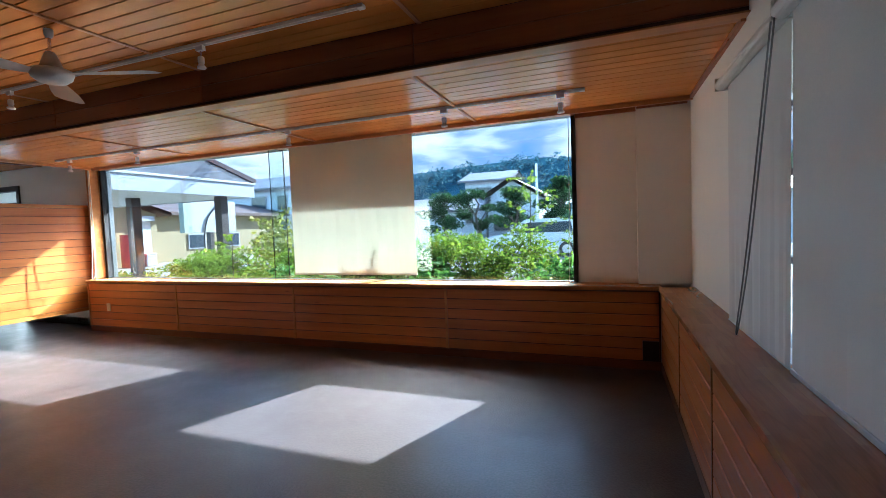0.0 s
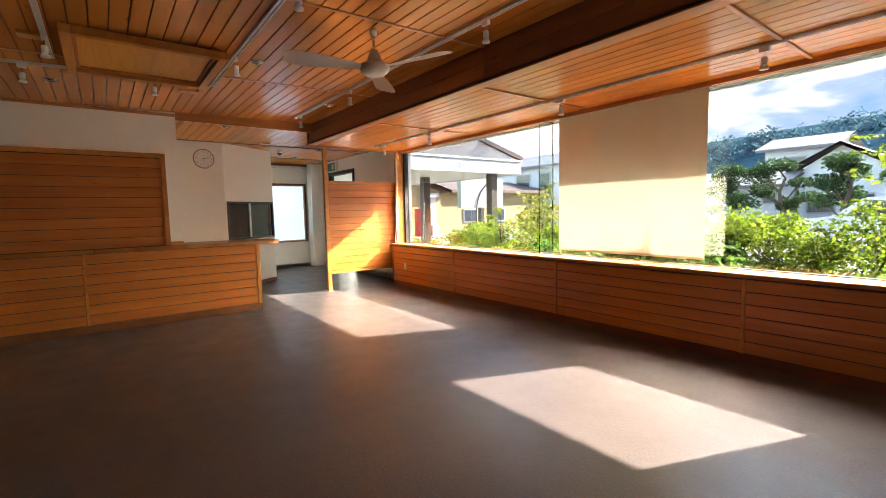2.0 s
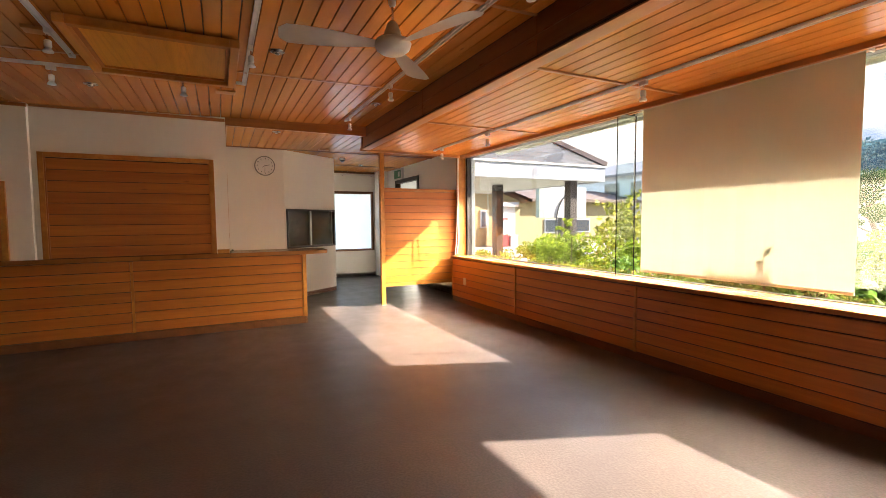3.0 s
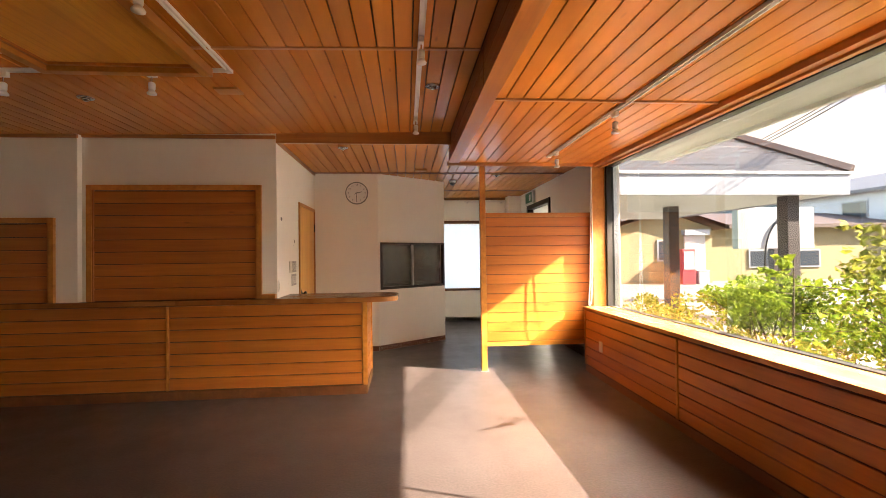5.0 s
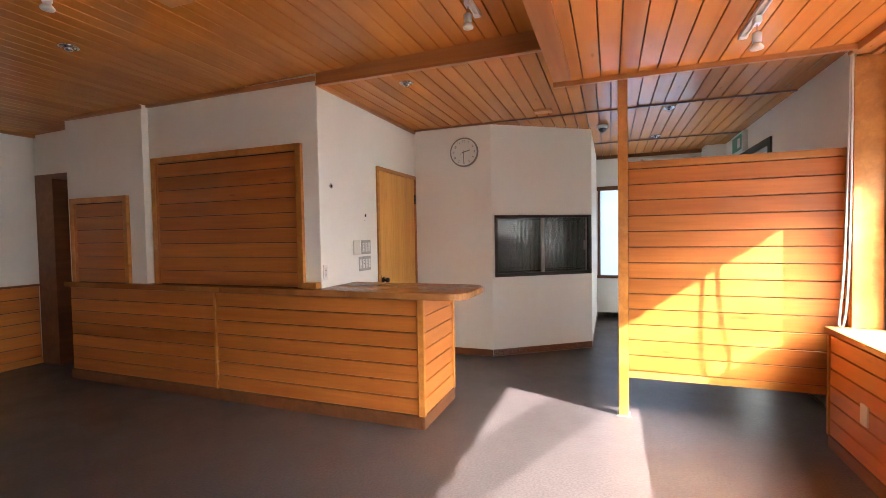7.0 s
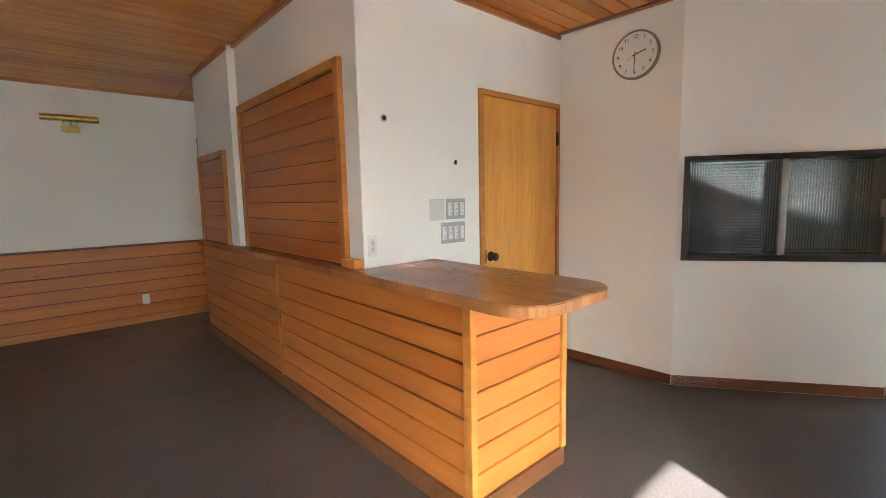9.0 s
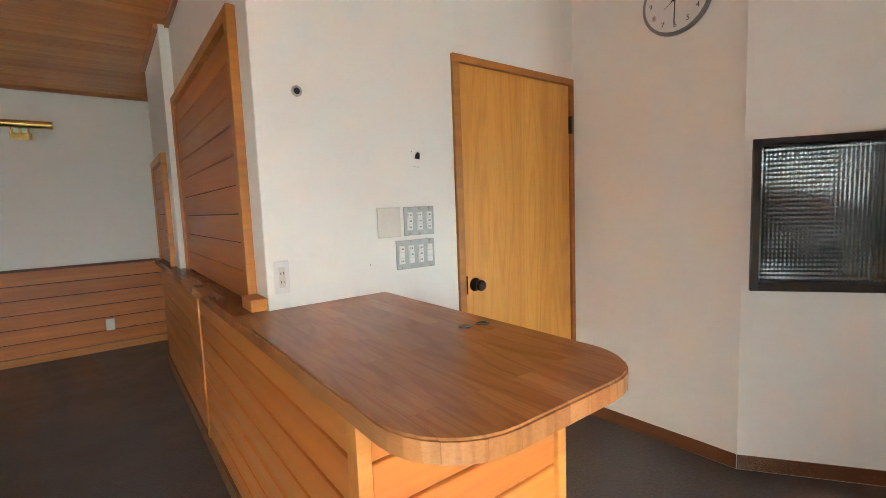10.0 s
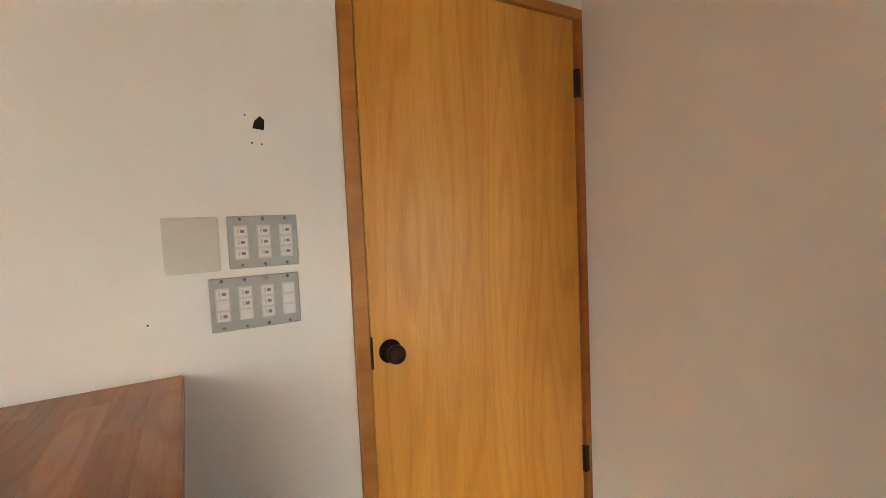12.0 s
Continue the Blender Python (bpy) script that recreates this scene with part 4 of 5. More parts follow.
for x, y in ((-7.06, 1.705), (-8.67, 3.69), (-10.0, 3.69)):
    downlight(x, y, ENTRY)


def ceiling_tag(x, y, z, w, l, material, label):
    t_ = thing("cover_plate", label, "cover plate")
    part("cover", bx(x - l / 2, x + l / 2, y - w / 2, y + w / 2, z - 0.022, z - 0.001, bevel=0.003), material, t_)


ceiling_tag(-5.60, 1.09, CEIL + 0.03, 0.17, 0.12, M_TRIM, "pale wooden cover block on the ceiling")
ceiling_tag(-8.28, 2.57, ENTRY, 0.16, 0.10, M_TRIM, "pale wooden cover block on the ceiling")
ceiling_tag(-4.5, 0.0, CEIL, 0.13, 0.10, M_TRIM, "pale wooden cover block on the ceiling")

# attic hatch
ah = thing("attic_hatch", "framed wooden attic hatch in the ceiling", "hatch")
hx0, hx1, hy0, hy1 = -5.17, -4.16, 0.16, 1.16
hz = CEIL + SLOPE * 0.66 - 0.02
part("panel", bx(hx0 + 0.06, hx1 - 0.06, hy0 + 0.06, hy1 - 0.06, hz - 0.005, hz + 0.004), M_DOOR, ah)
for a in ((hx0, hx1, hy0, hy0 + 0.06), (hx0, hx1, hy1 - 0.06, hy1), (hx0, hx0 + 0.06, hy0 + 0.06, hy1 - 0.06), (hx1 - 0.06, hx1, hy0 + 0.06, hy1 - 0.06)):
    part("frame", bx(*a, hz - 0.05, hz + 0.006, bevel=0.005), M_TRIM, ah)
for a in ((hx0 + 0.06, hx1 - 0.06, hy0 + 0.06, hy0 + 0.085), (hx0 + 0.06, hx1 - 0.06, hy1 - 0.085, hy1 - 0.06), (hx0 + 0.06, hx0 + 0.085, hy0 + 0.085, hy1 - 0.085), (hx1 - 0.085, hx1 - 0.06, hy0 + 0.085, hy1 - 0.085)):
    part("inner_frame", bx(*a, hz - 0.02, hz - 0.004, bevel=0.003), M_SHUT, ah)


# ---- track lights ----
def track(points, z, slope):
    t_ = thing("light_track", "white ceiling light track", "light track", "ceiling light tracks")
    for (x0, y0), (x1, y1) in zip(points, points[1:]):
        a, b = Vector((x0, y0, z + slope * y0)), Vector((x1, y1, z + slope * y1))
        L = (b - a).length
        m = basis((a + b) / 2, b - a, Vector((0, 0, 1)).cross(b - a))
        bm = bmesh.new()
        box(bm, -L / 2, L / 2, -0.017, -0.010, -0.020, -0.001)
        box(bm, -L / 2, L / 2, 0.010, 0.017, -0.020, -0.001)
        box(bm, -L / 2, L / 2, -0.010, 0.010, -0.006, -0.001)
        part("rail", bm, M_WHITE, t_).matrix_local = m
    for x, y in (points[0], points[-1], *points[1:-1]):
        part("end_cap", bx(x - 0.02, x + 0.02, y - 0.02, y + 0.02, z + slope * y - 0.024, z + slope * y - 0.002, bevel=0.003), M_WHITE, t_)


track([(-5.23, -2.4), (-5.23, 1.235), (-1.5, 1.235)], CEIL, SLOPE)
track([(-6.40, 2.46), (-1.45, 2.46)], CEIL, SLOPE)
track([(-4.95, 0.075), (-1.6, 0.075)], CEIL, SLOPE)
track([(-6.62, 3.80), (-0.34, 3.80)], LOW, 0)


def spotlight():
    s = thing("spotlight", "small white track spotlight without a lamp", "spotlight", "track spotlights")
    part("adaptor", bx(-0.03, 0.03, -0.014, 0.014, -0.052, -0.021, bevel=0.003), M_WHITE, s)
    part("stem", rd((0, 0, -0.052), (0, 0, -0.09), 0.005, seg=8), M_CHROME, s)
    part("socket", lathe(bmesh.new(), [(0.016, -0.135), (0.020, -0.130), (0.020, -0.094), (0.014, -0.088)], 16), M_WHITE, s, smooth=True)
    part("rim", lathe(bmesh.new(), [(0.027, -0.165), (0.029, -0.158), (0.014, -0.136)], 16), M_WHITE, s, smooth=True)
    return s


SPOTS = [(x, 3.80, LOW) for x in (-0.50, -1.46, -3.08, -5.2, -6.39)]
SPOTS += [(x, 2.46, CEIL + SLOPE * 2.46) for x in (-2.66, -4.76, -6.22)]
SPOTS += [(-5.23, y, CEIL + SLOPE * y) for y in (-0.12, 0.76, -1.4)] + [(x, 1.235, CEIL + SLOPE * 1.235) for x in (-4.25, -2.83)] + [(-4.42, 0.075, CEIL)]
first = spotlight()
first.matrix_world = Matrix.Translation(SPOTS[0])
for i, p in enumerate(SPOTS[1:]):
    copy_thing(first, Matrix.Translation(p) @ Matrix.Rotation(0 if p[0] != -5.23 else radians(90), 4, "Z"))


# ---- ceiling fan ----
FX, FY = -3.25, 1.925
FZ = CEIL + SLOPE * FY
fan = thing("ceiling_fan", "white three-bladed ceiling fan at rest", "fan", at=(FX, FY, FZ - 0.05))
part("canopy", lathe(bmesh.new(), [(0.014, 0.0), (0.022, 0.015), (0.024, 0.049)], 24), M_WHITE, fan, smooth=True)
part("down_rod", rd((0, 0, -0.10), (0, 0, 0.01), 0.009), M_CHROME, fan)
part("neck", lathe(bmesh.new(), [(0.062, -0.185), (0.05, -0.15), (0.032, -0.10), (0.022, -0.085)], 24), plain("greige enamel", (0.5, 0.46, 0.4), 0.4), fan, smooth=True)
part("motor", lathe(bmesh.new(), [(0.03, -0.265), (0.07, -0.258), (0.098, -0.235), (0.108, -0.205), (0.098, -0.19), (0.06, -0.183)], 32), M_WHITE, fan, smooth=True)
bm = bmesh.new()
n = 12
rows = []
for k in range(n + 1):
    r = 0.10 + 0.52 * k / n
    wd = 0.034 + 0.048 * math.sin(math.pi * min(1, k / n * 0.62)) - (0.035 if k == n else 0.0)
    rows.append([bm.verts.new((r, s_ * wd, s_ * wd * 0.22)) for s_ in (-1, -0.4, 0.4, 1)])
for p, q in zip(rows, rows[1:]):
    for i in range(3):
        bm.faces.new((p[i], q[i], q[i + 1], p[i + 1]))
bmesh.ops.solidify(bm, geom=bm.faces, thickness=0.006)
blade = part("blade", bm, M_WHITE, fan, smooth=False)
blade.matrix_local = Matrix.Translation((0, 0, -0.215)) @ Matrix.Rotation(radians(FAN_TURN), 4, "Z")
for k in (1, 2):
    b_ = new("blade", blade.data)
    b_.parent = fan
    b_.matrix_local = Matrix.Translation((0, 0, -0.215)) @ Matrix.Rotation(radians(FAN_TURN + 120 * k), 4, "Z")


# ---- outside ----
M_GROUND = plain("asphalt and gravel yard", (0.24, 0.23, 0.21), 0.9, vary=0.35, scale=0.8, bumps=0.3)
M_CREAM = plain("cream house render", (0.27, 0.22, 0.12), 0.8, vary=0.1, scale=0.6)
M_PALE = plain("white house siding", (0.56, 0.58, 0.60), 0.7, vary=0.12, scale=0.5)
M_ROOF = plain("grey metal roof", (0.14, 0.14, 0.15), 0.5, vary=0.15, scale=1.0)
M_ROOFR = plain("brown tile roof", (0.09, 0.058, 0.048), 0.6, vary=0.2, scale=2.0)
M_SOFFIT = plain("white painted soffit", (0.45, 0.46, 0.43), 0.6, vary=0.08)
M_FASCIA = plain("pale grey fascia", (0.26, 0.28, 0.32), 0.5, vary=0.08)
M_SHEET = plain("weathered white sheet", (0.32, 0.33, 0.34), 0.5, vary=0.08)
M_POST = plain("dark brown steel post", (0.03, 0.022, 0.02), 0.5, vary=0.2)
M_BARK = plain("grey brown bark", (0.10, 0.075, 0.055), 0.9, vary=0.4, scale=20, bumps=0.5)
M_RED = plain("red vending machine", (0.45, 0.04, 0.05), 0.4)
M_LEAF = leaf_material("bright shrub leaves", (0.09, 0.16, 0.016), (0.30, 0.37, 0.040))
M_LEAFD = leaf_material("dark shrub leaves", (0.04, 0.10, 0.018), (0.15, 0.28, 0.05))
M_LEAFY = leaf_material("yellow green leaves", (0.13, 0.16, 0.025), (0.32, 0.30, 0.05))
M_PINE = leaf_material("dark pine needles", (0.015, 0.04, 0.015), (0.05, 0.10, 0.03))
G = -0.12

tagged(part("ground", bx(-900, 900, -400, 1500, G - 0.3, G), M_GROUND), "sunlit gravel and asphalt yard", "ground", "", "structure")
ev = thing("eave", "pale soffit of the building's own eave", "eave", kind="structure")
part("soffit", bx(-8.2, 2.4, 4.81, 5.90, 2.62, 2.66), M_SOFFIT, ev)
part("fascia", bx(-8.2, 2.4, 5.90, 5.95, 2.58, 2.80), M_SOFFIT, ev)
# unseen overhang added to keep the sun off the east blinds
part("side_sun_block", bx(0.73, 2.4, -3.0, 4.81, 2.62, 2.66), M_SOFFIT, ev)
for x in (-6.3, -4.2):
    part("eave_lamp", lathe(bmesh.new(), [(0.06, -0.01), (0.07, 0.0)], 20, Matrix.Translation((x, 5.4, 2.62))), M_CHROME, ev)

cp = thing("canopy", "flat-eaved porch canopy with a grey shingle roof", "canopy")
CX = -9.1
part("fascia", bx(CX - 0.08, CX, 4.9, 9.75, 2.26, 2.60, bevel=0.01), M_FASCIA, cp)
part("fascia_cap", bx(CX - 0.10, CX + 0.03, 4.9, 9.78, 2.60, 2.65, bevel=0.005), M_SHEET, cp)
part("end_fascia", bx(-14.5, CX - 0.08, 9.67, 9.75, 2.26, 2.60), M_FASCIA, cp)
part("soffit", bx(-14.5, CX - 0.08, 4.9, 9.67, 2.28, 2.31), M_SOFFIT, cp)
for i, (x, y) in enumerate(((-11.1, 7.85), (-9.45, 8.95))):
    part("post", bx(x - 0.11, x + 0.11, y - 0.11, y + 0.11, G, 2.28, bevel=0.01), M_POST, cp)
for k in range(9):
    z0 = 2.65 + k * 0.17
    x0 = CX - k * 0.28
    yr = 9.75 - k * 0.14
    bm = bmesh.new()
    vs = [bm.verts.new(c) for c in ((x0, 4.9, z0), (x0, yr, z0), (x0 - 0.30, yr - 0.15, z0 + 0.17), (x0 - 0.30, 4.9, z0 + 0.17))]
    bm.faces.new(vs)
    bmesh.ops.solidify(bm, geom=bm.faces, thickness=0.03)
    part("roof_course", bm, M_ROOF, cp)
part("verge", rd((CX, 9.78, 2.66), (CX - 2.52, 8.50, 4.2), 0.10, seg=4), M_ROOFR, cp)

sb = thing("sign_board", "blank white sign board on dark posts", "sign")
part("board", bx(-14.2, -14.0, 11.9, 13.9, 1.40, 2.56, bevel=0.01), M_SHEET, sb)
part("side", bx(-14.21, -13.99, 11.60, 11.90, 1.40, 2.58), plain("grey green board edge", (0.25, 0.29, 0.24), 0.6), sb)
for y in (12.75, 13.3):
    part("post", bx(-14.2, -14.0, y - 0.08, y + 0.08, G, 1.40), M_POST, sb)


def house(label, x0, x1, y0, y1, wall_h, roof_h, wall, roof, along_x, windows=(), overhang=0.5):
    """A gabled house; windows: (face, a, b, z0, z1)."""
    h = thing("house", label, "house", "houses across the road")
    part("wall", bx(x0, x1, y0, y1, G, wall_h), wall, h)
    o = overhang
    bm = bmesh.new()
    if along_x:
        ym = (y0 + y1) / 2
        sec = [(y0 - o, wall_h - 0.1), (ym, wall_h + roof_h), (y1 + o, wall_h - 0.1), (y1 + o, wall_h + 0.08), (ym, wall_h + roof_h + 0.2), (y0 - o, wall_h + 0.08)]
        rows = [[bm.verts.new((x, y, z)) for y, z in sec] for x in (x0 - o, x1 + o)]
        gab = [[(x, y0, wall_h), (x, y1, wall_h), (x, ym, wall_h + roof_h)] for x in (x0, x1)]
    else:
        xm = (x0 + x1) / 2
        sec = [(x0 - o, wall_h - 0.1), (xm, wall_h + roof_h), (x1 + o, wall_h - 0.1), (x1 + o, wall_h + 0.08), (xm, wall_h + roof_h + 0.2), (x0 - o, wall_h + 0.08)]
        rows = [[bm.verts.new((x, y, z)) for x, z in sec] for y in (y0 - o, y1 + o)]
        gab = [[(x0, y, wall_h), (x1, y, wall_h), (xm, y, wall_h + roof_h)] for y in (y0, y1)]
    for i in range(6):
        j = (i + 1) % 6
        bm.faces.new((rows[0][i], rows[0][j], rows[1][j], rows[1][i]))
    part("roof", bm, roof, h)
    bm = bmesh.new()
    for g in gab:
        bm.faces.new([bm.verts.new(c) for c in g])
    part("gable", bm, wall, h)
    for face, a, b, z0, z1 in windows:
        if face == "s":
            w_ = part("window", bx(a, b, y0 - 0.06, y0 - 0.01, z0, z1), M_SHEET, h)
            part("pane", bx(a + 0.08, b - 0.08, y0 - 0.075, y0 - 0.062, z0 + 0.08, z1 - 0.08), M_DARKPANE, w_)
        else:
            w_ = part("window", bx(x1 + 0.01, x1 + 0.06, a, b, z0, z1), M_SHEET, h)
            part("pane", bx(x1 + 0.062, x1 + 0.075, a + 0.08, b - 0.08, z0 + 0.08, z1 - 0.08), M_DARKPANE, w_)
    return h


M_DARKPANE = plain("dark window pane", (0.05, 0.06, 0.07), 0.1)
house("cream rendered house with a brown roof", -30, -22, 11.9, 16.6, 2.45, 0.75, M_CREAM, M_ROOFR, True, [("e", 13.9, 14.3, 0.9, 1.9)])
house("long cream annex with a brown tile roof", -31, -23, 16.9, 27.0, 2.55, 0.8, M_CREAM, M_ROOFR, False, [("e", 19.2, 20.4, 0.5, 1.4), ("e", 21.5, 23.0, 0.5, 1.4)])
sh = thing("roller_door", "pale grey roller door on the cream house", "door")
part("curtain", bx(-21.98, -21.9, 15.2, 16.2, G, 2.1), M_SOFFIT, sh)
part("box", bx(-21.98, -21.7, 15.1, 16.3, 2.1, 2.35), M_SHEET, sh)
vm = thing("vending_machine", "red drinks vending machine beside the house", "vending machine")
part("body", bx(-21.7, -21.0, 14.5, 15.1, G, 1.45, bevel=0.02), M_RED, vm)
part("front", bx(-20.998, -20.98, 14.56, 15.04, 0.55, 1.35), M_SHEET, vm)
bn = thing("storage_bin", "pale plastic bin beside the vending machine", "bin")
part("body", bx(-21.6, -21.0, 15.25, 15.75, G, 0.45, bevel=0.04), M_SHEET, bn)
part("lid", bx(-21.62, -20.98, 15.23, 15.77, 0.45, 0.5, bevel=0.02), M_SOFFIT, bn)
house("tall white house with a grey roof", -29.5, -22.0, 28, 34, 4.6, 1.1, M_PALE, M_ROOF, True, [("s", -26.5, -25.0, 2.9, 4.1), ("s", -24.0, -23.0, 2.9, 4.1), ("s", -27.0, -25.5, 0.3, 1.9)])
house("low white house with a pale tin roof", -16.0, -8.8, 30, 36, 2.3, 0.9, M_PALE, plain("pale tin roof", (0.13, 0.115, 0.115), 0.5), True, [("s", -14.6, -13.6, 0.6, 1.9), ("s", -11.3, -10.2, 1.0, 2.0), ("s", -9.6, -8.9, 1.3, 2.0)])
house("white two storey house with a grey gable", -12.0, -8.3, 38, 44, 5.0, 0.9, M_PALE, M_ROOF, True, [("s", -11.0, -9.6, 3.6, 4.5)])
house("white house with a brown gabled roof", -8.6, -4.9, 32.5, 40, 3.2, 1.2, M_PALE, M_ROOFR, False, [("s", -8.2, -6.9, 0.7, 1.8), ("s", -6.5, -5.3, 0.7, 1.8)])
house("white house with a flat grey roof", -2.7, 3.0, 33, 39, 2.4, 0.6, M_PALE, M_ROOF, True, [("s", -2.2, -1.5, 0.7, 1.7)])
house("far house with a grey roof", 6.0, 14.0, 30, 36, 2.6, 1.0, M_PALE, M_ROOF, True, [("s", 7.0, 9.0, 0.7, 1.8)])

up = thing("utility_pole", "pale grey roadside pole", "pole")
part("pole", rd((-3.4, 22.0, G), (-3.4, 22.0, 4.1), 0.09, 0.06), M_SILVER, up)


def car(label, m, paint, group="parked cars"):
    c = thing("car", label, "car", group)
    bm = bmesh.new()
    prof = [(-2.05, 0.35), (-2.1, 0.75), (-1.95, 0.92), (-1.7, 1.45), (-1.2, 1.58), (0.3, 1.56), (1.0, 1.0), (1.9, 0.85), (2.08, 0.6), (2.05, 0.3)]
    lo = [bm.verts.new((x, -0.82, z)) for x, z in prof]
    hi = [bm.verts.new((x, 0.82, z)) for x, z in prof]
    bm.faces.new(lo)
    bm.faces.new(hi[::-1])
    for i in range(len(prof)):
        j = (i + 1) % len(prof)
        bm.faces.new((lo[j], lo[i], hi[i], hi[j]))
    bmesh.ops.recalc_face_normals(bm, faces=bm.faces)
    bmesh.ops.bevel(bm, geom=list(bm.edges), offset=0.06, segments=2, affect="EDGES")
    part("body", bm, paint, c)
    for s_ in (-1, 1):
        bm = bmesh.new()
        prism(bm, [(-1.6, 1.0), (-1.5, 1.42), (0.2, 1.42), (0.75, 1.0)], 0, 0.012)
        part("side_window", bm, M_DARKPANE, c).matrix_local = Matrix.Translation((0, s_ * 0.825, 0)) @ Matrix.Rotation(radians(90), 4, "X")
        for x in (-1.35, 1.35):
            w_ = part("wheel", rd((x, s_ * 0.66, 0.31), (x, s_ * 0.84, 0.31), 0.31, seg=24), M_BLACK, c)
            part("rim", rd((x, s_ * 0.842, 0.31), (x, s_ * 0.85, 0.31), 0.19, seg=16), M_SILVER, w_)
    part("rear_window", bx(-2.02, -1.80, -0.62, 0.62, 1.02, 1.38), M_DARKPANE, c)
    for s_ in (-1, 1):
        part("tail_light", bx(-2.12, -2.05, s_ * 0.68 - 0.1, s_ * 0.68 + 0.1, 0.78, 0.98, bevel=0.02), M_RED, c)
    c.matrix_world = m
    return c


M_CARW = plain("white car paint", (0.6, 0.61, 0.62), 0.2, vary=0.03)
car("white van parked by the shrubs", Matrix.Translation((-3.2, 19.5, G)) @ Matrix.Rotation(radians(185), 4, "Z"), M_CARW)


# ---- plants ----
def leaf_cloud(rng, count, sample, size, droop=0.3):
    """Small folded leaves, each two triangles wide, scattered by sample()."""
    verts, faces = [], []
    for _ in range(count):
        p, out = sample(rng)
        d = Vector((rng.gauss(0, 1), rng.gauss(0, 1), rng.gauss(0, 0.6) - droop)) + out * 0.8
        d.normalize()
        s = d.cross(Vector((rng.gauss(0, 1), rng.gauss(0, 1), rng.gauss(0, 1)))).normalized()
        L = size * rng.uniform(0.6, 1.3)
        W = L * 0.34
        k = len(verts)
        up_ = d.cross(s) * (W * 0.35)
        verts += [p, p + d * L * 0.45 + s * W + up_, p + d * L, p + d * L * 0.45 - s * W + up_]
        faces += [(k, k + 1, k + 2), (k, k + 2, k + 3)]
    return verts, faces


def mesh_part(name, verts, faces, material, parent, label=""):
    me = bpy.data.meshes.new(name)
    me.from_pydata([tuple(v) for v in verts], [], faces)
    me.materials.append(material)
    ob = new(name, me)
    ob.parent = parent
    if label:
        ob["label"] = label
    return ob


def shrub(label, x, y, w, d_, h, count, size, material, seed, stems=14, z0=G):
    rng = random.Random(seed)
    s = thing("shrub", label, "shrub", "shrubs outside the window")
    lobes = [(Vector((x + rng.uniform(-0.42, 0.42) * w, y + rng.uniform(-0.4, 0.4) * d_, z0 + h * rng.uniform(0.35, 0.86))), rng.uniform(0.14, 0.30)) for _ in range(18)]

    def sample(r):
        c, rad = r.choice(lobes)
        v = Vector((r.gauss(0, 1), r.gauss(0, 1), r.gauss(0, 1))).normalized()
        q = c + Vector((v.x * rad * w * 0.8, v.y * rad * d_ * 0.8, v.z * rad * h * 0.75)) * (r.random() ** 0.4)
        if q.z < z0 + 0.05:
            q.z = z0 + 0.05 + r.random() * 0.3
        return q, v
    vs, fs = leaf_cloud(rng, count, sample, size)
    mesh_part("foliage", vs, fs, material, s)
    bm = bmesh.new()
    for _ in range(stems):
        c, _r = rng.choice(lobes)
        rod(bm, (x + rng.uniform(-0.25, 0.25) * w, y + rng.uniform(-0.2, 0.2) * d_, z0), c, 0.012, 0.004, seg=5)
    part("stems", bm, M_BARK, s)
    return s


shrub("bright green leafy shrub below the window", -1.75, 6.7, 2.0, 1.1, 1.42, 8500, 0.055, M_LEAF, 1, 40)
shrub("broad-leaved dark shrub against the glass", -0.75, 6.0, 1.2, 0.8, 1.02, 1500, 0.11, M_LEAFD, 2)
shrub("broad-leaved green shrub against the glass", -2.95, 6.1, 1.3, 0.8, 1.18, 1700, 0.115, M_LEAFD, 3)
shrub("pale green shrub beside the bright one", 0.3, 7.4, 1.9, 1.1, 1.35, 3200, 0.06, M_LEAF, 4)
shrub("feathery light green shrub below the window", -5.4, 6.5, 1.8, 1.0, 1.20, 5200, 0.052, M_LEAF, 5, 20)
shrub("feathery light green shrub below the window", -7.6, 6.9, 1.7, 1.1, 1.22, 5200, 0.052, M_LEAF, 6, 20)
shrub("yellowing tall shrub near the glass fin", -6.6, 7.6, 1.3, 0.7, 1.75, 800, 0.10, M_LEAFY, 7, 20)
shrub("dark leafy shrub behind the blind", -2.85, 5.25, 1.45, 0.45, 1.36, 1900, 0.085, M_LEAFD, 12)
shrub("low ragged shrub under the blind", -4.1, 5.6, 1.6, 0.6, 0.98, 1300, 0.09, M_LEAFD, 8)
shrub("low yellow green ground shrub", -9.0, 6.6, 1.9, 0.9, 0.80, 1700, 0.06, M_LEAFY, 9)
shrub("low green hedge in the yard", -10.8, 9.6, 2.8, 0.9, 0.62, 1800, 0.07, M_LEAF, 10)
shrub("low yellow green plants at the sill", -6.4, 5.5, 1.8, 0.5, 0.80, 1200, 0.055, M_LEAFY, 11)


